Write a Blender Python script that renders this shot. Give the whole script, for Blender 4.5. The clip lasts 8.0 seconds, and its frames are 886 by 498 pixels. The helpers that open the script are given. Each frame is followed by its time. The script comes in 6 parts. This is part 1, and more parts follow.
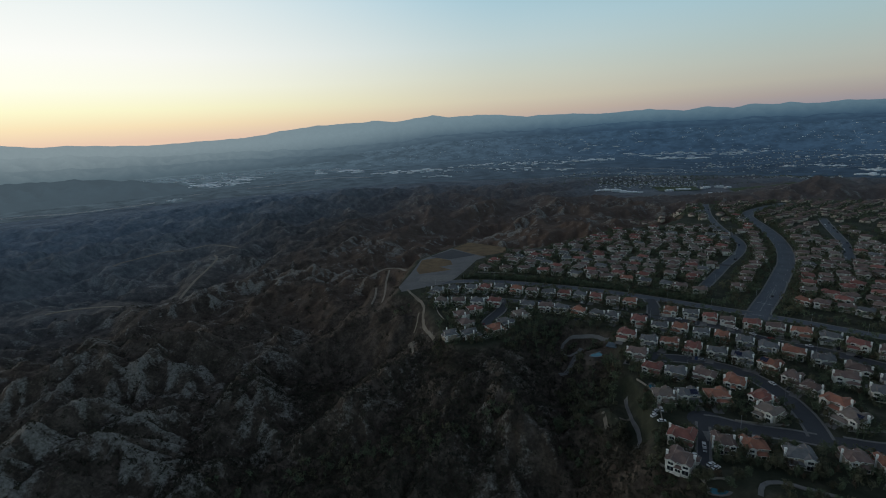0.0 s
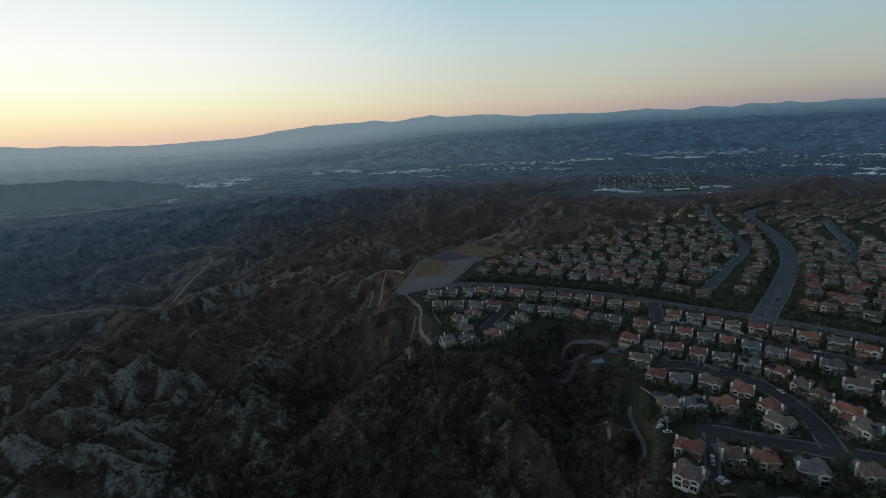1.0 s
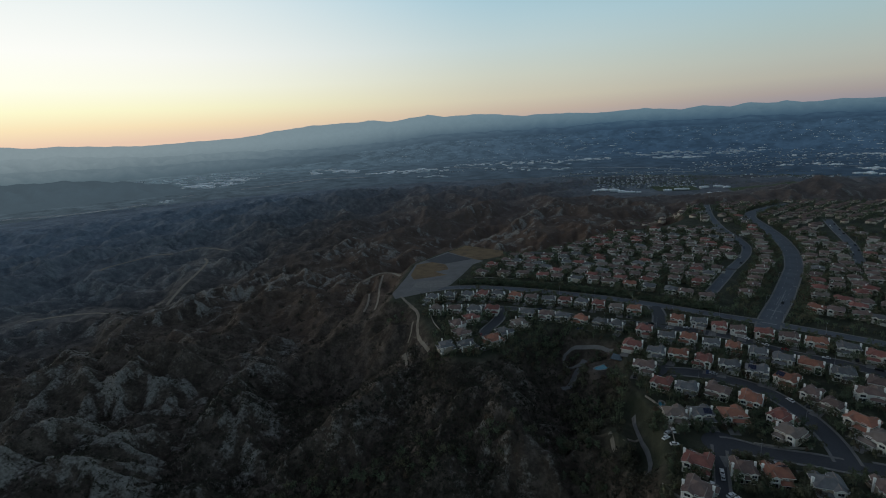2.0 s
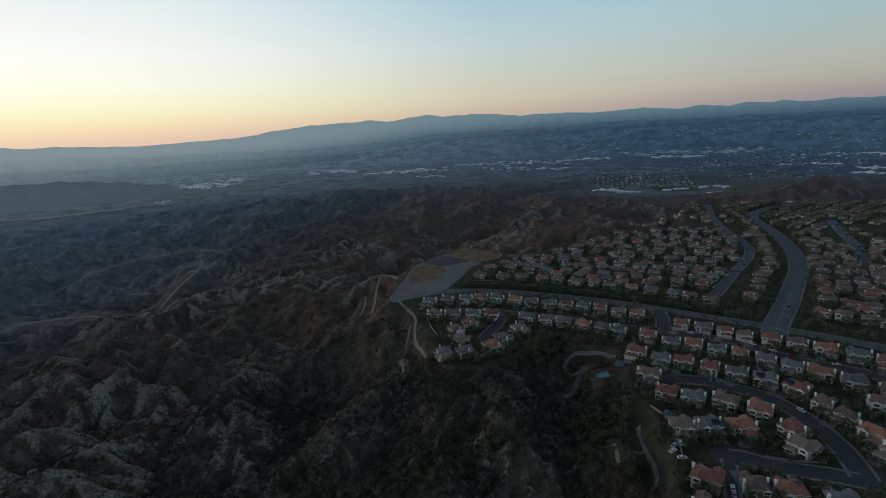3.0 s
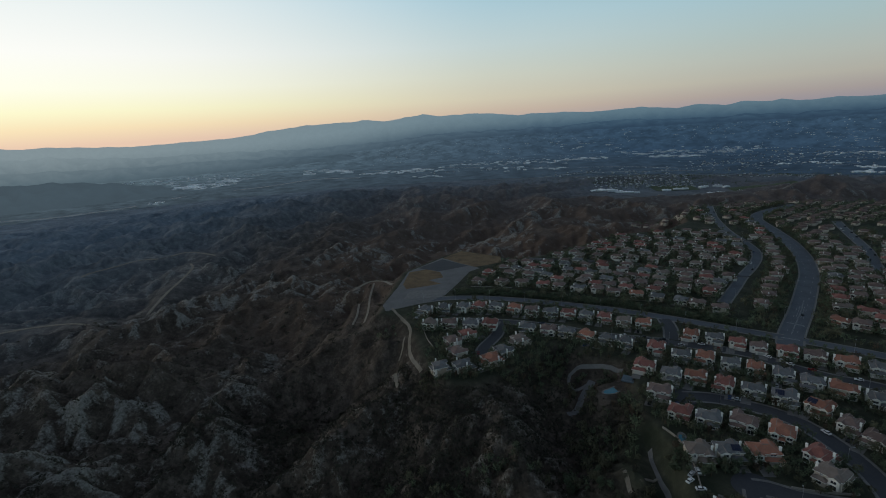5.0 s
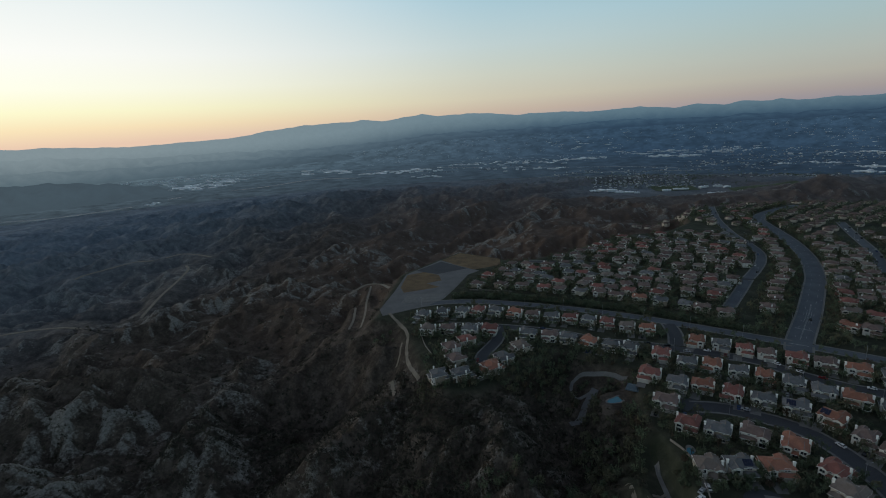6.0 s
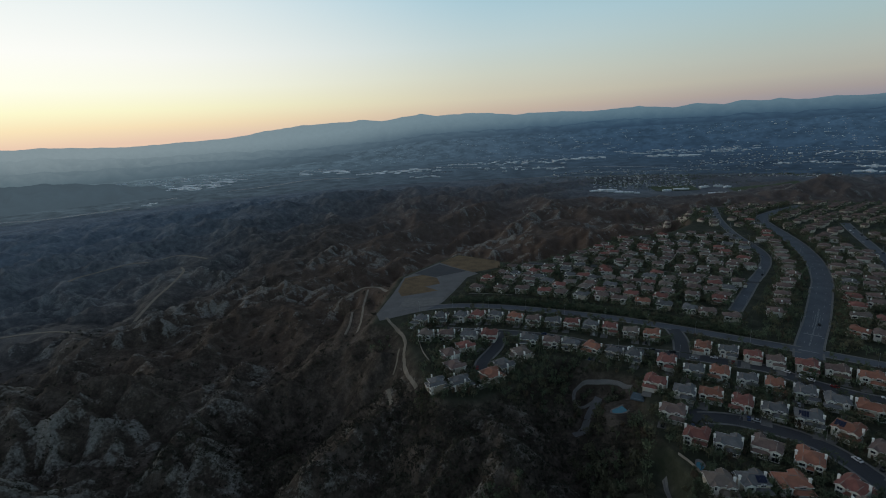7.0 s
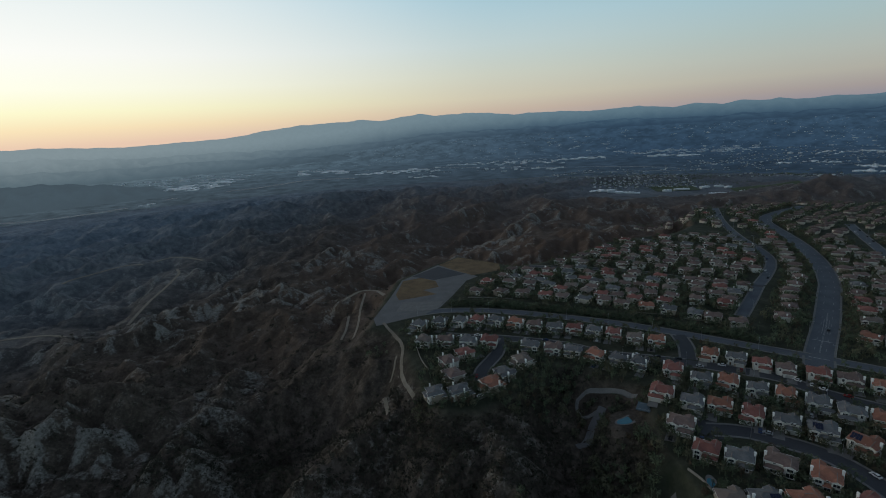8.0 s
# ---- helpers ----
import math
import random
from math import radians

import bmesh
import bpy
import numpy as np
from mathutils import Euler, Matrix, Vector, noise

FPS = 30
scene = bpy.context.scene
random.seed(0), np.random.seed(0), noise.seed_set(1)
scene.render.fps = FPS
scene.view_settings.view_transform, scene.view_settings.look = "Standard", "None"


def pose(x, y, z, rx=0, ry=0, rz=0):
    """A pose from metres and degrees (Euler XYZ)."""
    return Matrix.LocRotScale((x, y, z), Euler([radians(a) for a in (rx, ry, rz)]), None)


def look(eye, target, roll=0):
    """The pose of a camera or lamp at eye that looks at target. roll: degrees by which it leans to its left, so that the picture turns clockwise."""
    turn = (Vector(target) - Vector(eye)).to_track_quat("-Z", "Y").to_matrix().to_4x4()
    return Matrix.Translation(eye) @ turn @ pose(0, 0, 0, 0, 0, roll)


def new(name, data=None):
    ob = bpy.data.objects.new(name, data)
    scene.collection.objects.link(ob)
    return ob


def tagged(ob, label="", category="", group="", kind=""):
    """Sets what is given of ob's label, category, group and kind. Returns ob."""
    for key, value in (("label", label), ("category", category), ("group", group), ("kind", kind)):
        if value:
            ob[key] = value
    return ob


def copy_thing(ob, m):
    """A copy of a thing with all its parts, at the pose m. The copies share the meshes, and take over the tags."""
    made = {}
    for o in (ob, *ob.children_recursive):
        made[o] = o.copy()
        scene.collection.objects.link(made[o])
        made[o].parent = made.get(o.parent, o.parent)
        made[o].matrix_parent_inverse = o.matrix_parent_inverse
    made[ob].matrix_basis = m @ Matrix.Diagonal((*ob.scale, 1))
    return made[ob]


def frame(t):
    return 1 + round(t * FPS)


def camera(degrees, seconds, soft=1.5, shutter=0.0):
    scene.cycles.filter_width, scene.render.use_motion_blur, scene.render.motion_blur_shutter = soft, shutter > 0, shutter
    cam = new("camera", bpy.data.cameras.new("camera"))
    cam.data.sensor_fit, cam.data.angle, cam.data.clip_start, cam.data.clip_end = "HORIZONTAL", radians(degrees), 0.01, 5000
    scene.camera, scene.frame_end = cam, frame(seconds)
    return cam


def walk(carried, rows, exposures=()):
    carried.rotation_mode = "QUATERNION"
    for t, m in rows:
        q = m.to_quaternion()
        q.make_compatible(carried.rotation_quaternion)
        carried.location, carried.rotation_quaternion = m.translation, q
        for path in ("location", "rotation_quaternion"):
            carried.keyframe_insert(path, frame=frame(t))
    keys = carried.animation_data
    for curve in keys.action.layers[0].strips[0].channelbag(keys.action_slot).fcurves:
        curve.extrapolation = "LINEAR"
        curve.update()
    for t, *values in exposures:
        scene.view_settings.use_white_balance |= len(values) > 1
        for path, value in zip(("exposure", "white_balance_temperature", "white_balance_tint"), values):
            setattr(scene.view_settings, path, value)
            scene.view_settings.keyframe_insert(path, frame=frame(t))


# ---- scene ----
cam = camera(84.0, 8.0, soft=1.0)
PATH = [
    (0, (0.0, 0.0, 163.64), (-0.0, 97.03, 139.44), -3.0),
    (0.5, (0.4, 5.5, 163.62), (0.58, 102.52, 139.39), -3.039),
    (1, (0.8, 11.01, 163.6), (1.16, 108.03, 139.34), -3.076),
    (1.5, (1.21, 16.54, 163.58), (1.74, 113.55, 139.3), -3.112),
    (2, (1.61, 22.09, 163.56), (2.31, 119.08, 139.25), -3.147),
    (2.5, (2.02, 27.64, 163.55), (2.88, 124.63, 139.21), -3.18),
    (3, (2.43, 33.22, 163.53), (3.44, 130.2, 139.17), -3.212),
    (3.5, (2.85, 38.8, 163.52), (4.0, 135.78, 139.13), -3.243),
    (4, (3.26, 44.4, 163.5), (4.56, 141.37, 139.09), -3.272),
    (4.5, (3.68, 50.02, 163.49), (5.11, 146.98, 139.05), -3.3),
    (5, (4.1, 55.65, 163.48), (5.66, 152.6, 139.02), -3.327),
    (5.5, (4.52, 61.29, 163.47), (6.2, 158.24, 138.99), -3.352),
    (6, (4.94, 66.95, 163.46), (6.74, 163.89, 138.96), -3.376),
    (6.5, (5.37, 72.63, 163.45), (7.28, 169.56, 138.93), -3.399),
    (7, (5.79, 78.32, 163.45), (7.81, 175.24, 138.91), -3.42),
    (7.5, (6.22, 84.02, 163.44), (8.34, 180.93, 138.88), -3.44),
    (8, (6.66, 89.74, 163.43), (8.87, 186.64, 138.86), -3.459),
]
walk(cam, [(t, look(eye, target, roll)) for t, eye, target, roll in PATH])

# ---- sky and light: the sun has just set, low on the western side ----
SUN_AZ, EXPOSURE = -62.0, 0.0
scene.view_settings.exposure = EXPOSURE


class Nodes:
    """Short hand for one node tree."""

    def __init__(self, tree, fresh=True):
        self.tree = tree
        if fresh:
            tree.nodes.clear()

    def add(self, kind):
        return self.tree.nodes.new(kind)

    def join(self, a, b):
        self.tree.links.new(a, b)

    def put(self, node, index, value):
        if isinstance(value, (int, float, tuple)):
            node.inputs[index].default_value = value
        else:
            self.join(value, node.inputs[index])

    def maths(self, op, a, b=0.0, clamp=False):
        n = self.add("ShaderNodeMath")
        n.operation, n.use_clamp = op, clamp
        self.put(n, 0, a), self.put(n, 1, b)
        return n.outputs[0]

    def ramp(self, fac, stops, smooth=True):
        n = self.add("ShaderNodeValToRGB")
        n.color_ramp.interpolation = "EASE" if smooth else "LINEAR"
        for i, (at, colour) in enumerate(stops):
            e = n.color_ramp.elements[i] if i < 2 else n.color_ramp.elements.new(at)
            e.position, e.color = at, (*colour, 1.0)
        self.put(n, 0, fac)
        return n.outputs[0]

    def mix(self, fac, a, b, blend="MIX"):
        n = self.add("ShaderNodeMix")
        n.data_type, n.blend_type = "RGBA", blend
        for i, v in ((0, fac), (6, a), (7, b)):
            self.put(n, i, (*v, 1.0) if isinstance(v, tuple) else v)
        return n.outputs[2]

    def noise(self, scale, detail=4.0, rough=0.55, vector=None):
        n = self.add("ShaderNodeTexNoise")
        n.inputs["Scale"].default_value, n.inputs["Detail"].default_value, n.inputs["Roughness"].default_value = scale, detail, rough
        if vector is not None:
            self.join(vector, n.inputs["Vector"])
        return n.outputs[0]


world = bpy.data.worlds.new("dusk_sky")
world.use_nodes = True
scene.world = world
w = Nodes(world.node_tree)
way = w.add("ShaderNodeTexCoord").outputs["Generated"]
split = w.add("ShaderNodeSeparateXYZ")
w.join(way, split.inputs[0])
up = w.maths("ARCSINE", split.outputs[2])
up = w.maths("MULTIPLY", up, 1.0 / radians(40.0), clamp=True)
toward = w.add("ShaderNodeVectorMath")
toward.operation = "DOT_PRODUCT"
w.join(way, toward.inputs[0])
toward.inputs[1].default_value = (math.sin(radians(SUN_AZ)), math.cos(radians(SUN_AZ)), 0.0)
level = w.maths("SQRT", w.maths("ADD", w.maths("MULTIPLY", split.outputs[0], split.outputs[0]), w.maths("MULTIPLY", split.outputs[1], split.outputs[1])))
side = w.maths("DIVIDE", toward.outputs["Value"], w.maths("MAXIMUM", level, 0.05))
side = w.maths("MULTIPLY_ADD", side, 0.5)
side.node.inputs[2].default_value = 0.5
# Elevation bands over 40 degrees: away from, across and toward the afterglow.
cold = w.ramp(up, ((0.0, (0.27, 0.255, 0.31)), (0.03, (0.36, 0.32, 0.31)), (0.065, (0.43, 0.42, 0.365)), (0.11, (0.43, 0.47, 0.43)), (0.17, (0.39, 0.50, 0.50)), (0.26, (0.34, 0.52, 0.59)), (0.36, (0.27, 0.45, 0.54)), (0.6, (0.17, 0.26, 0.33)), (1.0, (0.119, 0.151, 0.205))), False)
mild = w.ramp(up, ((0.0, (0.53, 0.42, 0.37)), (0.028, (0.61, 0.49, 0.38)), (0.062, (0.655, 0.60, 0.455)), (0.125, (0.63, 0.65, 0.55)), (0.2, (0.56, 0.66, 0.66)), (0.33, (0.39, 0.59, 0.69)), (0.6, (0.20, 0.30, 0.38)), (1.0, (0.125, 0.155, 0.209))), False)
warm = w.ramp(up, ((0.0, (0.84, 0.60, 0.45)), (0.0375, (0.97, 0.79, 0.50)), (0.075, (1.0, 0.97, 0.64)), (0.125, (1.02, 1.02, 0.85)), (0.2, (1.0, 1.0, 0.95)), (0.33, (0.84, 0.90, 0.90)), (0.6, (0.32, 0.42, 0.48)), (1.0, (0.131, 0.161, 0.213))), False)
far_half = w.ramp(side, ((0.36, (0.0,) * 3), (0.80, (1.0,) * 3)))
near_half = w.ramp(side, ((0.66, (0.0,) * 3), (1.0, (1.0,) * 3)))
sky = w.mix(near_half, w.mix(far_half, cold, mild), warm)
back = w.add("ShaderNodeBackground")
w.join(sky, back.inputs[0])
back.inputs[1].default_value = 1.0
w.join(back.outputs[0], w.add("ShaderNodeOutputWorld").inputs[0])

lamp = bpy.data.lights.new("sun", "SUN")
lamp.energy, lamp.angle, lamp.color = 0.29, radians(20), (1.0, 0.90, 0.79)
sun = new("sun", lamp)
sun.matrix_world = look((math.sin(radians(SUN_AZ)) * 900, math.cos(radians(SUN_AZ)) * 900, 900 * math.tan(radians(9))), (0, 0, 0))


# ---- materials ----
def material(name, colours, scale=0.5, rough=0.85, fine=6.0, bump=0.0, per_object=0.0, metal=0.0, coords="Object"):
    """Colours blended by noise at two scales; per_object: how far each object's own tone strays."""
    m = bpy.data.materials.new(name)
    m.use_nodes = True
    n = Nodes(m.node_tree)
    at = n.add("ShaderNodeTexCoord").outputs[coords]
    a = n.noise(scale, 4, 0.6, at)
    b = n.noise(scale * fine, 3, 0.6, at)
    fac = n.maths("ADD", n.maths("MULTIPLY", a, 0.6), n.maths("MULTIPLY", b, 0.4))
    steps = len(colours)
    colour = n.ramp(fac, [(0.34 + 0.32 * i / max(1, steps - 1), c) for i, c in enumerate(colours)], False)
    if per_object:
        own = n.add("ShaderNodeObjectInfo").outputs["Random"]
        tone = n.maths("MULTIPLY_ADD", own, 2 * per_object)
        tone.node.inputs[2].default_value = 1.0 - per_object
        hsv = n.add("ShaderNodeHueSaturation")
        n.join(tone, hsv.inputs["Value"])
        n.join(colour, hsv.inputs["Color"])
        colour = hsv.outputs[0]
    s = n.add("ShaderNodeBsdfPrincipled")
    n.join(colour, s.inputs["Base Color"])
    s.inputs["Roughness"].default_value, s.inputs["Metallic"].default_value = rough, metal
    s.inputs["Specular IOR Level"].default_value = 0.25
    if bump:
        bm = n.add("ShaderNodeBump")
        bm.inputs["Strength"].default_value, bm.inputs["Distance"].default_value = bump, 0.2
        n.join(b, bm.inputs["Height"])
        n.join(bm.outputs[0], s.inputs["Normal"])
    n.join(s.outputs[0], n.add("ShaderNodeOutputMaterial").inputs[0])
    return m


def roof_material(name, dark, light):
    """Clay or concrete tiles: courses in relief, and pieces of uneven tone."""
    m = material(name, (dark, light), 0.35, 0.8, 9.0, 0.0, 0.18)
    n = Nodes(m.node_tree, False)
    s = next(x for x in n.tree.nodes if x.type == "BSDF_PRINCIPLED")
    wave = n.add("ShaderNodeTexWave")
    wave.wave_type, wave.bands_direction = "BANDS", "Z"
    n.join(n.add("ShaderNodeTexCoord").outputs["Object"], wave.inputs["Vector"])
    wave.inputs["Scale"].default_value, wave.inputs["Distortion"].default_value = 1.6, 0.6
    bm = n.add("ShaderNodeBump")
    bm.inputs["Strength"].default_value, bm.inputs["Distance"].default_value = 0.5, 0.08
    n.join(wave.outputs["Fac"], bm.inputs["Height"])
    n.join(bm.outputs[0], s.inputs["Normal"])
    return m


ROOFS = {
    "r": roof_material("red_clay_tile", (0.165, 0.066, 0.055), (0.275, 0.115, 0.095)),
    "o": roof_material("orange_clay_tile", (0.205, 0.090, 0.062), (0.345, 0.152, 0.103)),
    "b": roof_material("brown_concrete_tile", (0.11, 0.074, 0.066), (0.20, 0.142, 0.126)),
    "g": roof_material("grey_concrete_tile", (0.085, 0.086, 0.092), (0.165, 0.165, 0.168)),
    "t": roof_material("tan_concrete_tile", (0.135, 0.108, 0.094), (0.22, 0.178, 0.155)),
}
ROOF_WORDS = {"r": "dark red clay tile", "o": "orange clay tile", "b": "brown concrete tile", "g": "grey concrete tile", "t": "tan concrete tile"}
STUCCO = [
    material("white_stucco", ((0.60, 0.57, 0.53), (0.76, 0.73, 0.68)), 0.5, 0.9, 8, 0.1, 0.06),
    material("cream_stucco", ((0.46, 0.40, 0.33), (0.60, 0.53, 0.45)), 0.5, 0.9, 8, 0.1, 0.08),
    material("tan_stucco", ((0.28, 0.23, 0.18), (0.38, 0.31, 0.25)), 0.5, 0.9, 8, 0.1, 0.08),
]
STUCCO_WORDS = ("white", "cream", "tan")
TRIM = material("white_trim_paint", ((0.78, 0.77, 0.74), (0.86, 0.85, 0.82)), 0.8, 0.6)
GARAGE = material("garage_door_paint", ((0.42, 0.40, 0.37), (0.55, 0.53, 0.50)), 0.6, 0.6, 6, 0, 0.15)
RIDGE = material("ridge_tiles", ((0.20, 0.155, 0.135), (0.30, 0.24, 0.21)), 0.6, 0.85, 6, 0, 0.2)
DOOR = material("stained_door_wood", ((0.08, 0.045, 0.03), (0.16, 0.09, 0.055)), 1.5, 0.5)
PANEL = material("solar_cells", ((0.012, 0.016, 0.035), (0.022, 0.028, 0.06)), 0.8, 0.25)
ASPHALT = material("asphalt", ((0.062, 0.071, 0.088), (0.085, 0.095, 0.115), (0.105, 0.116, 0.136)), 0.06, 0.8, 14, 0.1)
ASPHALT_DARK = material("fresh_asphalt", ((0.04, 0.042, 0.05), (0.06, 0.062, 0.07)), 0.06, 0.8, 14, 0.1)
CONCRETE = material("concrete", ((0.125, 0.121, 0.118), (0.20, 0.194, 0.188)), 0.25, 0.85, 10, 0.1)
RIVER_SAND = material("pale_river_sand", ((0.26, 0.27, 0.28), (0.38, 0.39, 0.40)), 0.01, 0.9, 12)
GRAVEL = material("pale_gravel", ((0.115, 0.113, 0.115), (0.165, 0.162, 0.164)), 0.08, 0.9, 12, 0.2)
PAINT = material("road_paint", ((0.26, 0.26, 0.26), (0.40, 0.40, 0.39)), 0.8, 0.7)
DIRT = material("pale_dirt", ((0.15, 0.13, 0.105), (0.25, 0.22, 0.18)), 0.12, 0.95, 9, 0.2)
STRAW = material("dry_golden_grass", ((0.085, 0.062, 0.04), (0.15, 0.10, 0.055), (0.21, 0.145, 0.08)), 0.07, 0.95, 12, 0.3)
LAWN = material("dark_lawn", ((0.05, 0.07, 0.04), (0.085, 0.105, 0.06)), 0.1, 0.95, 12, 0.2)
COURT = material("court_coating", ((0.07, 0.10, 0.125), (0.10, 0.135, 0.16)), 0.3, 0.8, 8)
WALL = material("block_wall_render", ((0.20, 0.18, 0.16), (0.32, 0.29, 0.26)), 0.4, 0.9, 8, 0.1)
LEAF = [
    material("dark_leaves", ((0.044, 0.060, 0.038), (0.082, 0.104, 0.062), (0.120, 0.138, 0.084)), 0.35, 0.8, 5, 0, 0.3),
    material("olive_leaves", ((0.048, 0.050, 0.032), (0.085, 0.085, 0.052), (0.12, 0.115, 0.072)), 0.35, 0.8, 5, 0, 0.3),
    material("dry_leaves", ((0.055, 0.04, 0.028), (0.105, 0.075, 0.05)), 0.35, 0.8, 5, 0, 0.3),
]
SCRUB = material("scrub_leaves", ((0.026, 0.027, 0.020), (0.046, 0.044, 0.032), (0.078, 0.070, 0.050)), 0.08, 0.9, 9)
BARK = material("bark", ((0.05, 0.038, 0.03), (0.10, 0.08, 0.06)), 2.0, 0.9, 5, 0.3)
STEEL = material("galvanised_steel", ((0.30, 0.31, 0.32), (0.42, 0.43, 0.44)), 1.5, 0.45, 5, 0, 0, 0.8)
RUBBER = material("tyre_rubber", ((0.012, 0.012, 0.012), (0.022, 0.022, 0.022)), 4, 0.8)
CAR_PAINT = [material("car_paint_" + nm, (c, tuple(1.08 * v for v in c)), 0.5, 0.25) for nm, c in
             (("white", (0.66, 0.66, 0.66)), ("silver", (0.36, 0.37, 0.38)), ("black", (0.015, 0.015, 0.018)), ("blue", (0.03, 0.05, 0.12)), ("red", (0.18, 0.02, 0.02)))]
CAR_WORDS = ("white", "silver", "black", "dark blue", "red")
METAL_ROOF = material("white_membrane_roof", ((0.68, 0.71, 0.74), (0.84, 0.86, 0.88)), 0.02, 0.6, 8, 0, 0.2)
TILT_UP = material("pale_panel_wall", ((0.42, 0.45, 0.48), (0.60, 0.63, 0.66)), 0.03, 0.8, 8, 0, 0.15)


def glass_material():
    m = bpy.data.materials.new("window_glass")
    m.use_nodes = True
    s = m.node_tree.nodes["Principled BSDF"]
    s.inputs["Base Color"].default_value = (0.02, 0.024, 0.03, 1)
    s.inputs["Roughness"].default_value = 0.08
    return m


def water_material():
    m = bpy.data.materials.new("pool_water")
    m.use_nodes = True
    n = m.node_tree
    s = n.nodes["Principled BSDF"]
    s.inputs["Base Color"].default_value = (0.03, 0.16, 0.22, 1)
    s.inputs["Roughness"].default_value = 0.06
    return m


GLASS, WATER = glass_material(), water_material()


def ground_material():
    """Scrub earth, pale clay where it is bare, yards on the terrace and far land with bluish haze painted in, by the
    sheet's own maps.
    """
    m = bpy.data.materials.new("ground_soils_haze")
    m.use_nodes = True
    n = Nodes(m.node_tree)
    at = n.add("ShaderNodeTexCoord").outputs["Object"]
    soil_haze = n.add("ShaderNodeAttribute")
    soil_haze.attribute_name = "soil_haze"
    part_of = n.add("ShaderNodeSeparateColor")
    n.join(soil_haze.outputs["Color"], part_of.inputs[0])
    broad, mid, fine = n.noise(0.012, 5, 0.6, at), n.noise(0.07, 6, 0.65, at), n.noise(0.45, 5, 0.7, at)
    scrub = n.ramp(n.maths("ADD", n.maths("MULTIPLY", mid, 0.6), n.maths("MULTIPLY", fine, 0.4)),
                   ((0.38, (0.026, 0.023, 0.019)), (0.5, (0.064, 0.054, 0.045)), (0.62, (0.135, 0.112, 0.094))), False)
    rust = n.ramp(broad, ((0.42, (0.0,) * 3), (0.62, (0.9,) * 3)), False)
    rust = n.maths("MULTIPLY", n.mix(soil_haze.outputs["Alpha"], rust, (1.0, 1.0, 1.0)), soil_haze.outputs["Alpha"])
    scrub = n.mix(rust, scrub, n.mix(0.55, scrub, (0.125, 0.080, 0.058)))
    clay = n.ramp(fine, ((0.3, (0.095, 0.090, 0.080)), (0.5, (0.195, 0.186, 0.168)), (0.7, (0.30, 0.285, 0.26))), False)
    patchy = n.noise(0.16, 5, 0.65, at)
    bare = n.maths("ADD", n.maths("MULTIPLY", part_of.outputs[0], 0.95), n.maths("MULTIPLY", n.maths("SUBTRACT", patchy, 0.5), 1.3))
    bare = n.maths("ADD", bare, n.maths("MULTIPLY", n.maths("SUBTRACT", fine, 0.5), 1.2))
    bare = n.ramp(bare, ((0.34, (0.0,) * 3), (0.55, (0.45,) * 3), (0.85, (0.95,) * 3)), False)
    colour = n.mix(bare, scrub, clay)
    yard = n.ramp(mid, ((0.38, (0.030, 0.036, 0.024)), (0.55, (0.050, 0.053, 0.037)), (0.68, (0.085, 0.080, 0.062))), False)
    colour = n.mix(part_of.outputs[1], colour, yard)
    # far land: bluish evening haze painted into the base colour
    hazy_plain = n.ramp(n.maths("ADD", n.maths("MULTIPLY", mid, 0.5), n.maths("MULTIPLY", broad, 0.5)),
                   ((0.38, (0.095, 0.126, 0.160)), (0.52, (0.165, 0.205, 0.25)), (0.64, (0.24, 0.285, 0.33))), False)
    colour = n.mix(part_of.outputs[2], colour, hazy_plain)
    s = n.add("ShaderNodeBsdfPrincipled")
    n.join(colour, s.inputs["Base Color"])
    s.inputs["Roughness"].default_value = 0.95
    s.inputs["Specular IOR Level"].default_value = 0.1
    bm = n.add("ShaderNodeBump")
    bm.inputs["Strength"].default_value, bm.inputs["Distance"].default_value = 0.6, 0.9
    n.join(fine, bm.inputs["Height"])
    n.join(bm.outputs[0], s.inputs["Normal"])
    n.join(s.outputs[0], n.add("ShaderNodeOutputMaterial").inputs[0])
    return m


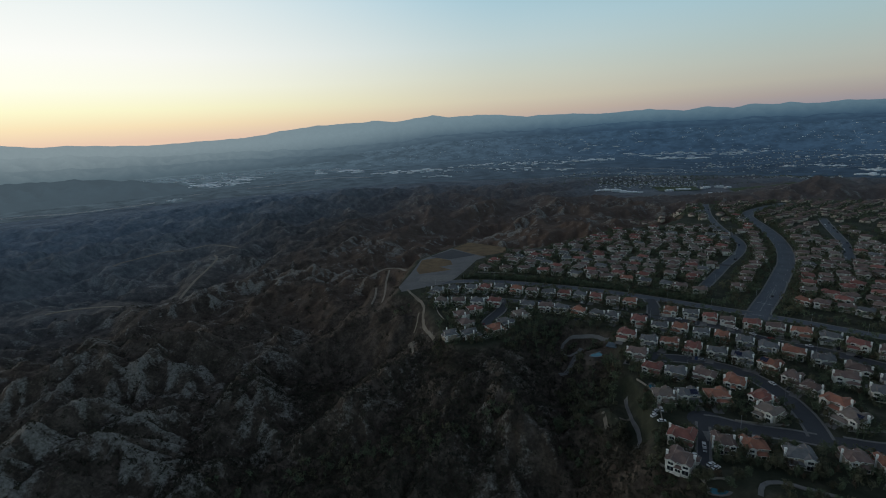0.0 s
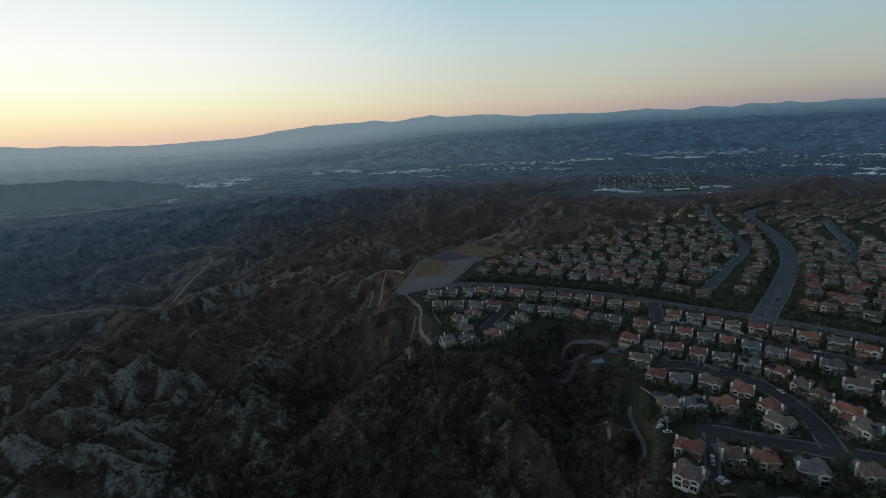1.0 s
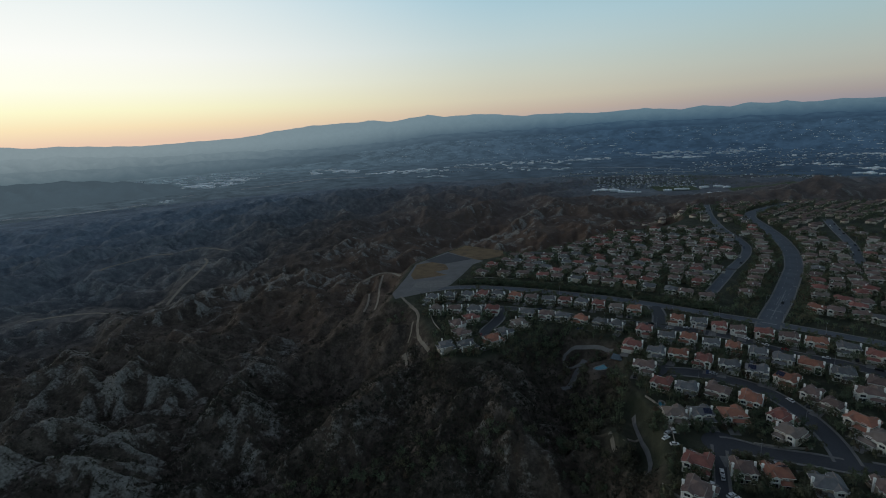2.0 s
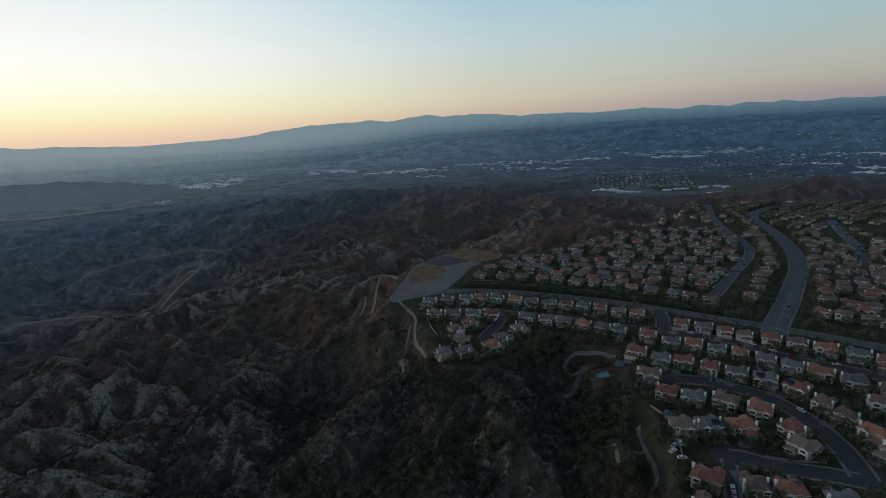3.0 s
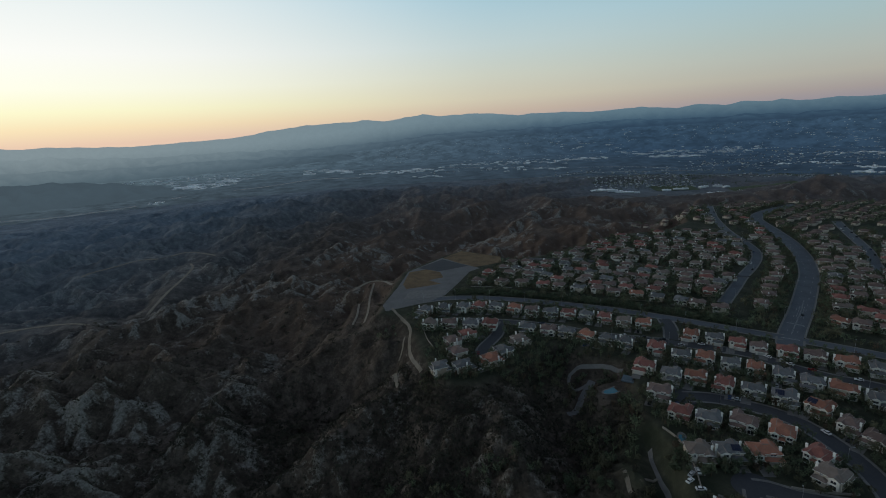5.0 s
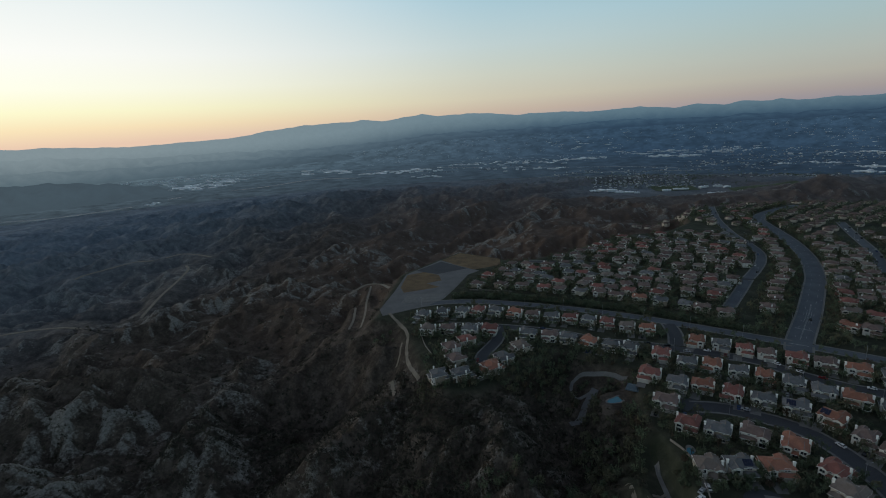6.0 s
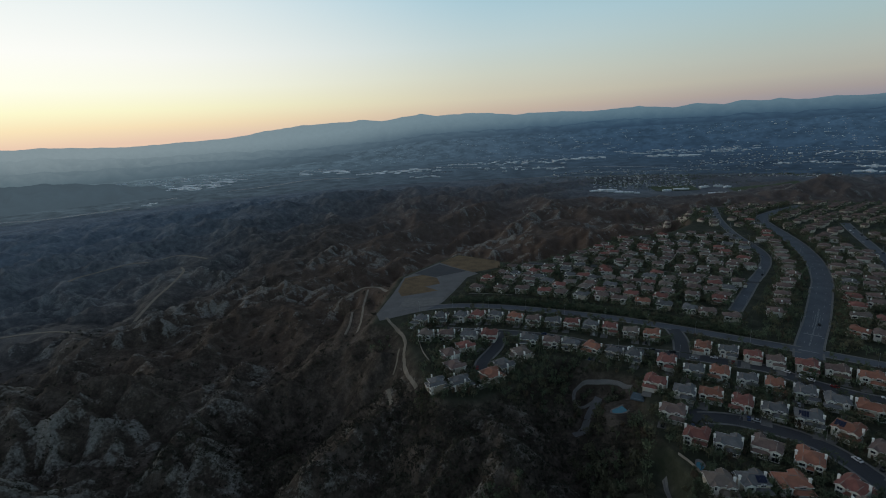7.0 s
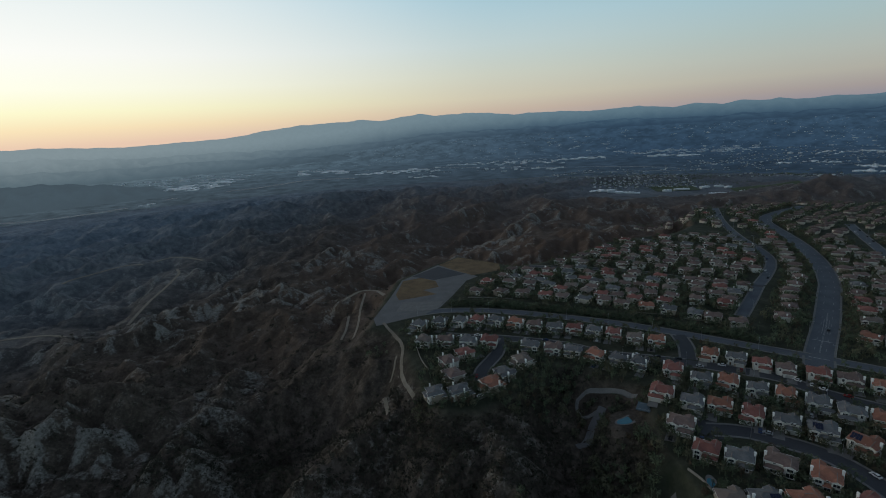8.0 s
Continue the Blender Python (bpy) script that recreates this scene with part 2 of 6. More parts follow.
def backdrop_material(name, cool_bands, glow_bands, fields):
    """Distance in the evening air: haze painted as the backdrop's own glow by depth, warmer on the side of the
    afterglow.
    """
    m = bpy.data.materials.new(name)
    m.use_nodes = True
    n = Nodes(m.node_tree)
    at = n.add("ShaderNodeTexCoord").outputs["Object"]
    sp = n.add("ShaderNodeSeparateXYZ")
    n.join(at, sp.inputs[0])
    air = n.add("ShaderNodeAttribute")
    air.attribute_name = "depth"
    # faint mottling painted into the glow in place of shaded folds
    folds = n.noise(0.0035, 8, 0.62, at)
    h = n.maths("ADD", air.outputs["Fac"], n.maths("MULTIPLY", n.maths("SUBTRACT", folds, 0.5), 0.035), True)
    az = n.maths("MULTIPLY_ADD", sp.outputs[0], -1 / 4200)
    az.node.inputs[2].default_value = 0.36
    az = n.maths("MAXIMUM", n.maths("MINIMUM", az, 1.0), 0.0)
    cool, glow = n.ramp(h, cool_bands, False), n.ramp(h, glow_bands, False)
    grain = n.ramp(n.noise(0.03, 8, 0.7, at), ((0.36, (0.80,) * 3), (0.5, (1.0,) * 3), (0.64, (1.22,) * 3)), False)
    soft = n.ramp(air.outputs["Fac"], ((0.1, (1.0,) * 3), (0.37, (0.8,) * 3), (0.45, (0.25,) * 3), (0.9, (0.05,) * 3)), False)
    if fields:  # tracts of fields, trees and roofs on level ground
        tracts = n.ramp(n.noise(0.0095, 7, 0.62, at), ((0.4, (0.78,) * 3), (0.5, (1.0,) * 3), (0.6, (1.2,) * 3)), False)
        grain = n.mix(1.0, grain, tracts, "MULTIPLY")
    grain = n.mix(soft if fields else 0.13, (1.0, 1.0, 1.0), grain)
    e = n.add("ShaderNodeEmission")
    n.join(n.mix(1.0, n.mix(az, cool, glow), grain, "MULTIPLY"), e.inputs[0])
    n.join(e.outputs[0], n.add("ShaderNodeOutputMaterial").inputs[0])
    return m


# ---- helpers for building ----
def mesh_of(name, verts, faces, mat=None, smooth=False):
    me = bpy.data.meshes.new(name)
    me.from_pydata([tuple(v) for v in verts], [], faces)
    me.update()
    if mat:
        me.materials.append(mat)
    if smooth:
        me.polygons.foreach_set("use_smooth", [True] * len(me.polygons))
    return me


def part(name, data, mat, parent, label="", m=None):
    """One mesh, or (verts, faces), as one object under a thing."""
    me = data if isinstance(data, bpy.types.Mesh) else mesh_of(name, *data, mat)
    ob = new(name, me)
    ob.parent = parent
    if m is not None:
        ob.matrix_basis = m
    return tagged(ob, label)


def join_shapes(*shapes):
    verts, faces = [], []
    for v, f in shapes:
        k = len(verts)
        verts += list(v)
        faces += [tuple(i + k for i in face) for face in f]
    return verts, faces


def box(x0, x1, y0, y1, z0, z1):
    v = [(x, y, z) for z in (z0, z1) for x, y in ((x0, y0), (x1, y0), (x1, y1), (x0, y1))]
    return v, [(3, 2, 1, 0), (4, 5, 6, 7), (0, 1, 5, 4), (1, 2, 6, 5), (2, 3, 7, 6), (3, 0, 4, 7)]


def limb(a, b, r0, r1, sides=6):
    a, b = Vector(a), Vector(b)
    q = (b - a).to_track_quat("Z", "Y")
    verts = [tuple(p + q @ Vector((r * math.cos(t), r * math.sin(t), 0))) for p, r in ((a, r0), (b, r1)) for t in np.linspace(0, 2 * math.pi, sides, endpoint=False)]
    faces = [(i, (i + 1) % sides, (i + 1) % sides + sides, i + sides) for i in range(sides)] + [tuple(range(sides, 2 * sides))]
    return verts, faces


def remove_thing(ob):
    for o in (*ob.children_recursive, ob):
        bpy.data.objects.remove(o)


def smooth01(a, b, v):
    t = np.clip((v - a) / (b - a), 0, 1)
    return t * t * (3 - 2 * t)


_rng = np.random.RandomState(5)
_GRADS = _rng.uniform(0, 2 * np.pi, (256, 256))


def wavy(x, y, size, shift=0.0):
    """Smooth gradient noise, about -0.7 to 0.7, with waves of that size in metres."""
    x, y = np.asarray(x) / size + shift, np.asarray(y) / size + 1.7 * shift
    xi, yi = np.floor(x).astype(int), np.floor(y).astype(int)
    fx, fy = x - xi, y - yi
    u, v = fx * fx * fx * (fx * (fx * 6 - 15) + 10), fy * fy * fy * (fy * (fy * 6 - 15) + 10)

    def corner(i, j):
        a = _GRADS[(xi + i) % 256, (yi + j) % 256]
        return np.cos(a) * (fx - i) + np.sin(a) * (fy - j)

    return (corner(0, 0) * (1 - u) + corner(1, 0) * u) * (1 - v) + (corner(0, 1) * (1 - u) + corner(1, 1) * u) * v


def ridged(x, y, size, shift=0.0):
    return 1 - 2.2 * np.abs(wavy(x, y, size, shift))


def spurs(x, y, size, shift, octaves=6):
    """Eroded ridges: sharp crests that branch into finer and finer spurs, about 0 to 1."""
    total, weight, gain = 0.0, 1.0, 1.0
    for k in range(octaves):
        crest = np.clip(1 - 1.9 * np.abs(wavy(x * math.cos(0.6 * k) - y * math.sin(0.6 * k), x * math.sin(0.6 * k) + y * math.cos(0.6 * k), size / 2.05**k, shift + 1.3 * k)), 0, 1) ** 1.6
        total = total + gain * crest * weight
        weight = np.clip(crest * 1.7, 0.25, 1)
        gain *= 0.47
    return total / 1.5


# ---- the lie of the land ----
K = 1.3636  # metres in one plan unit; the plan is laid out to fit the camera's view
TERRACE = np.array([(150, 105), (100, 134), (84, 141), (74, 157), (82, 175), (87, 200), (86, 214), (88, 232), (94, 250), (97, 264), (82, 277), (66, 292),
                    (52, 272), (34, 262), (20, 254), (6, 255), (-6, 285), (-12, 315), (-20, 342), (-37, 351), (-31, 400), (-24, 446), (8, 486), (28, 506),
                    (62, 475), (74, 462), (102, 472), (132, 482), (150, 502), (176, 524), (206, 534), (250, 542), (288, 575), (312, 625), (340, 655), (420, 655), (560, 610), (720, 420), (560, 200), (330, 60)], float) * K
# Heights of the canyon land, fitted to the camera's view: x, y and z in metres.
CANYON = [(-247, 375, -24), (-154, 350, -37), (-285, 379, -17), (-243, 299, -10), (-259, 421, -13), (-176, 348, -33), (-100, 396, -40), (-52, 314, -19),
          (-138, 323, -49), (7, 339, -10), (25, 295, -12), (41, 308, -2), (76, 297, -31), (101, 322, -13), (76, 309, -14), (-77, 507, -19), (-180, 531, -41),
          (-192, 705, -33), (104, 259, -9), (65, 364, -13), (102, 376, -18), (-12, 375, -11), (-22, 477, -13), (-20, 430, -12), (-62, 470, -16), (-40, 390, -22), (-414, 537, -52), (-345, 520, -48), (-300, 600, -52), (0, 200, -55), (-120, 220, -60), (-330, 230, -30), (60, 230, -40), (90, 170, -35)]
BEYOND = [(-500, 600, -74), (-600, 709, -80), (-480, 1009, -79), (-622, 874, -99), (282, 953, -26), (-444, 823, -83), (-307, 723, -56), (398, 857, -12), (562, 1535, -64), (800, 1500, -64), (941, 1181, -22), (760, 1080, -34),
          (0, 800, -58), (60, 1050, -62), (-200, 1300, -80), (-900, 1300, -100), (-1300, 1900, -108), (1300, 1500, -60), (300, 2200, -100), (1200, 2300, -95), (-800, 300, -60), (-700, -600, -60),
          (600, -500, -20), (1500, 400, -20), (2000, 3000, -108), (-2000, 3000, -108), (0, 3400, -108), (-3000, 0, -90), (3000, 0, -80), (0, -3000, -80)]


def terrace_distance(x, y):
    """Metres to the rim of the built terrace; minus inside."""
    d, inside = np.full(np.shape(x), 1e9), np.zeros(np.shape(x), bool)
    for (ax, ay), (bx, by) in zip(TERRACE, np.roll(TERRACE, -1, 0)):
        ex, ey = bx - ax, by - ay
        t = np.clip(((x - ax) * ex + (y - ay) * ey) / (ex * ex + ey * ey), 0, 1)
        d = np.minimum(d, np.hypot(x - ax - t * ex, y - ay - t * ey))
        inside ^= ((ay > y) != (by > y)) & (x < (bx - ax) * (y - ay) / (by - ay + 1e-9) + ax)
    return np.where(inside, -d, d)


# Crest lines of the nearer spurs, and how bare their flanks are.
WEST_RIDGES = [
    (1.0, [(-275, 263, -14), (-276, 290, -10), (-270, 309, -10), (-258, 321, -14), (-241, 324, -24)]),
    (0.75, [(-359, 374, -26), (-338, 386, -18), (-333, 410, -14), (-333, 436, -13), (-289, 389, -17), (-283, 391, -24)]),
    (1.0, [(-286, 367, -34), (-284, 385, -27), (-265, 392, -20), (-267, 416, -15), (-239, 397, -24), (-225, 385, -32)]),
    (0.25, [(-298, 428, -16), (-271, 442, -12), (-237, 437, -15), (-198, 421, -30)]),
    (1.0, [(-266, 293, -26), (-254, 311, -22), (-221, 297, -27), (-195, 280, -40)]),
]
EAST_RIDGES = [
    (0.6, [(-175, 499, -36), (-169, 420, -31), (-170, 375, -28), (-169, 346, -31), (-172, 322, -40)]),
    (0.75, [(-170, 375, -28), (-139, 336, -34), (-124, 321, -44)]),
    (0.42, [(-15, 379, -11), (-33, 362, -12), (-58, 339, -15), (-75, 321, -22), (-97, 313, -38)]),
    (0.45, [(35, 327, -4), (40, 290, -6), (43, 267, -12), (35, 259, -30)]),
    (0.35, [(11, 339, -9), (1, 311, -20), (-16, 296, -36)]),
    (1.0, [(-360, 679, -46), (-322, 695, -43), (-281, 698, -41), (-236, 690, -39), (-214, 701, -35), (-197, 720, -29), (-174, 709, -36), (-153, 691, -44)]),
    (0.75, [(148, 993, -36), (182, 1029, -28), (241, 1107, -22), (286, 1150, -18), (310, 1112, -24), (343, 1132, -20), (360, 1080, -26), (407, 1130, -16), (445, 1089, -16), (465, 1004, -22)]),
    (0.9, [(-204, 892, -52), (-180, 1007, -46), (-126, 950, -48), (-83, 895, -54)]),
]
FAR_RIDGES = [
    (0.9, [(-711, 880, -90), (-691, 913, -84), (-659, 925, -80), (-577, 884, -90)]),
    (1.0, [(-761, 1120, -80), (-718, 1151, -72), (-682, 1185, -72), (-592, 1111, -80)]),
    (0.9, [(-1123, 1226, -80), (-949, 1118, -76), (-804, 1008, -80)]),
    (0.8, [(-494, 941, -66), (-434, 958, -60), (-367, 929, -64)]),
]
# Benches that carry the dirt roads over the hills, laid to fit the camera's view.
BENCHES = [
    [(-416, 733, -78), (-423, 770, -76), (-434, 826, -75), (-444, 891, -75), (-455, 949, -75), (-464, 981, -75), (-480, 1007, -75)],
    [(-601, 700, -80), (-567, 711, -79), (-526, 715, -78), (-501, 711, -77), (-473, 700, -77)],
    [(-675, 975, -80), (-671, 997, -79), (-646, 1025, -77), (-622, 1060, -76), (-603, 1071, -76), (-575, 1065, -76)],
    [(-556, 1079, -74), (-535, 1102, -73), (-494, 1084, -72), (-450, 1053, -72)],
    [(-70, 606, -13), (-70, 562, -14), (-68, 524, -15), (-68, 494, -16)],
    [(-81, 555, -18), (-79, 525, -18), (-80, 501, -19)],
    [(-45, 571, -6), (-56, 604, -10), (-67, 615, -12), (-78, 619, -14), (-94, 599, -17)],
]


# Ground levelled below the terrace: a pad with a pool and a court, and a footpath; half width and fade in metres.
SHELVES = [([(110, 334, -7.0), (124, 337, -6.3)], 9, 19), ([(111.6, 281.1, -13.3), (108.5, 261.1, -14.4), (107.6, 250.2, -15.5), (105.3, 242, -16), (101, 236.5, -16.5)], 3, 12)]


def spot_line(line, x, y):
    """Distance to a line of spot heights and the height at its nearest point."""
    near, height = np.full(np.shape(x), 1e9), np.zeros(np.shape(x))
    for (ax, ay, az), (bx, by, bz) in zip(line, line[1:]):
        ex, ey = bx - ax, by - ay
        t = np.clip(((x - ax) * ex + (y - ay) * ey) / (ex * ex + ey * ey), 0, 1)
        d = np.hypot(x - ax - t * ex, y - ay - t * ey)
        height = np.where(d < near, az + (bz - az) * t, height)
        near = np.minimum(near, d)
    return near, height


def ridge_land(x, y):
    """Height of the roof-like spurs, and how bare the nearest flank is."""
    best, bare, wx, wy = np.full(np.shape(x), -400.0), np.zeros(np.shape(x)), x + 10 * wavy(x, y, 36, 1.9), y + 10 * wavy(x, y, 36, 6.9)
    for lines, reach in ((WEST_RIDGES + EAST_RIDGES, 1.0), (FAR_RIDGES, 1.7)):
        for clay, line in lines:
            d, top = spot_line(line, wx, wy)
            h = top - 0.74 * np.sqrt(d * d + 2) + 1.0
            bare = np.where(h > best, clay * (1 - smooth01(17 * reach, 54 * reach, d)), bare)
            best = np.maximum(best, h)
    return best, bare


def relief(x, y):
    """The broad relief alone: ridges and spurs, flattening toward the valley."""
    r = np.hypot(x, y)
    wx, wy = x + 22 * wavy(x, y, 90, 3.1), y + 22 * wavy(x, y, 90, 7.7)
    near = 1 - smooth01(700, 1300, r)
    hills = (13 + 10 * smooth01(450, 620, r)) * (spurs(wx, wy, 98, 0.3, 2) - 0.42) + 12 * (ridged(x, y, 210, 2.3) - 0.4)
    broad = 40 * (spurs(wx, wy, 190, 1.4, 3) - 0.42) + 16 * (ridged(x, y, 420, 2.9) - 0.4)
    flat = smooth01(1800, 2700, r + 0.15 * np.maximum(-x, 0)) * 0.9
    flat = np.maximum(flat, 0.95 * np.exp(-(((x - 690) / 430) ** 2 + ((y - 1460) / 330) ** 2)))
    return (near * hills + (1 - near) * broad * (1 - flat) + 3 * flat * wavy(x, y, 400, 8.8)) * (1 - smooth01(2200, 2470, r))


SPOTS_XY = np.array([(a, b) for a, b, _ in CANYON + BEYOND], float)
SPOTS_Z = np.array([c for _, _, c in CANYON + BEYOND]) - relief(SPOTS_XY[:, 0], SPOTS_XY[:, 1])


def open_land(x, y):
    """Height of the hills and canyons before rain has cut them."""
    top, low = 0.0, 0.0
    for (sx, sy), sz in zip(SPOTS_XY, SPOTS_Z):
        weight = 1.0 / ((x - sx) ** 2 + (y - sy) ** 2 + 14.0**2) ** 1.6
        top, low = top + weight * sz, low + weight
    knob = 22 * np.exp(-(((x - 915) / 60) ** 2 + ((y - 1165) / 45) ** 2)) + 12 * np.exp(-(((x - 800) / 120) ** 2 + ((y - 1120) / 60) ** 2))
    r = np.hypot(x, y)
    settle = smooth01(1700, 2500, r)
    land = (1 - settle) * top / low - 108 * settle + relief(x, y) + knob
    land = land - (15 * (1 - smooth01(460, 640, r)) + 7 * smooth01(460, 640, r) * (1 - smooth01(900, 1300, r))) * smooth01(18, 60, terrace_distance(x, y))
    crest = ridge_land(x, y)[0]
    gap = land - crest
    return np.where(gap > 5, land, np.where(gap < -5, crest, crest + (gap + 5) ** 2 / 20))


def blurred(h, n):
    """A running mean over 2n + 1 cells both ways."""
    for axis in (0, 1):
        wide = np.concatenate([np.repeat(h.take([0], axis), n + 1, axis), h, np.repeat(h.take([-1], axis), n, axis)], axis)
        total = np.cumsum(wide, axis)
        size = h.shape[axis]
        h = (total.take(range(2 * n + 1, 2 * n + 1 + size), axis) - total.take(range(size), axis)) / (2 * n + 1)
    return h


def rain_cut(x, y, h, step):
    """Gullies that run down the slopes and branch into finer ones; also how far each place stands out as a rib."""
    ribs, rand = np.zeros(h.shape), np.random.RandomState(17)
    for k, (wide, deep) in enumerate(((64.0, 0.045), (31.0, 0.08), (16.0, 0.12), (9.0, 0.13))):
        gy, gx = np.gradient(blurred(h, max(1, int(0.3 * wide / step))), step)
        fall = np.hypot(gx, gy) + 1e-6
        ax, ay = -gy / fall, gx / fall
        table = rand.uniform(0.0, 1.0, (2, 128, 128))
        ci, cj = np.floor(x / wide).astype(int), np.floor(y / wide).astype(int)
        c, q, total = 0.0, 0.0, 1e-9
        for i in (-1, 0, 1):
            for j in (-1, 0, 1):
                ti, tj = (ci + i) % 128, (cj + j) % 128
                dx, dy = x / wide - (ci + i) - table[0, ti, tj], y / wide - (cj + j) - table[1, ti, tj]
                w = np.exp(-2.4 * (dx * dx + dy * dy))
                phase = 2 * np.pi * (dx * ax + dy * ay)
                c, q, total = c + w * np.cos(phase), q + w * np.sin(phase), total + w
        rib = c / np.maximum(np.hypot(c, q), 0.3 * total)
        steep = smooth01(0.05, 0.34, fall)
        h = h + deep * wide * steep * (rib - 0.25)
        ribs = ribs + (0.14, 0.28, 0.32, 0.26)[k] * rib * steep
    return h, ribs


def shaped(x, y, land):
    """The land with its view-fitted benches and the built terrace set into it."""
    for line in BENCHES:
        d, height = spot_line(line, x, y)
        w = 1 - smooth01(4, 45 if line[0][1] > 690 else 16, d)
        land = land * (1 - w) + height * w
    rim = terrace_distance(x, y)
    blend = smooth01(0, 26, rim)
    land = blend * land + (1 - blend) * np.minimum(0.0, -0.45 * np.maximum(rim, 0))
    for line, flat, fade in SHELVES:
        d, height = spot_line(line, x, y)
        w = (1 - smooth01(flat, fade, d)) * smooth01(0, 7, rim)
        land = land * (1 - w) + height * w
    return land, rim


# The nearer land, worked out once on a grid.
STEP, WEST, EAST, SOUTH, NORTH = 3.2, -1700.0, 1000.0, 120.0, 2200.0


def land_grid():
    xs, ys = np.arange(WEST, EAST, STEP), np.arange(SOUTH, NORTH, STEP)
    x, y = np.meshgrid(xs, ys)
    h = open_land(x, y)
    cut, ribs = rain_cut(x, y, h, STEP)
    edge = smooth01(0, 120, np.minimum.reduce([x - xs[0], xs[-1] - x, y - ys[0] + 40, ys[-1] - y]))
    z, rim = shaped(x, y, h + (cut - h) * edge)
    return np.stack([z, rim, ribs * edge], -1)


LAND_GRID = land_grid()


def grid_rows(x, y):
    """Rows of height, distance to the terrace's rim and rib at places inside the grid."""
    u, v = (x - WEST) / STEP, (y - SOUTH) / STEP
    i, j = u.astype(int), v.astype(int)
    fu, fv = (u - i)[..., None], (v - j)[..., None]
    return (LAND_GRID[j, i] * (1 - fu) + LAND_GRID[j, i + 1] * fu) * (1 - fv) + (LAND_GRID[j + 1, i] * (1 - fu) + LAND_GRID[j + 1, i + 1] * fu) * fv


def land_rows(x, y):
    """Height, distance to the terrace's rim (minus inside) and rib, anywhere."""
    x, y = np.atleast_1d(np.asarray(x, float)), np.atleast_1d(np.asarray(y, float))
    inside = (x > WEST) & (x < WEST + STEP * (LAND_GRID.shape[1] - 1.01)) & (y > SOUTH) & (y < SOUTH + STEP * (LAND_GRID.shape[0] - 1.01))
    rows = np.zeros(x.shape + (3,))
    if inside.any():
        rows[inside] = grid_rows(x[inside], y[inside])
    out = ~inside
    if out.any():
        z, rim = shaped(x[out], y[out], open_land(x[out], y[out]))
        rows[out] = np.stack([z, rim, np.zeros(z.shape)], -1)
    return rows


def lie(x, y):
    """Height of the land and its distance to the terrace's rim."""
    rows = land_rows(x, y)
    return rows[..., 0], rows[..., 1]


def ground_z(x, y):
    return float(lie(np.array([x]), np.array([y]))[0][0])


def in_blob(x, y, cx, cy, rx, ry):
    return np.exp(-(((x - cx) / rx) ** 2 + ((y - cy) / ry) ** 2))


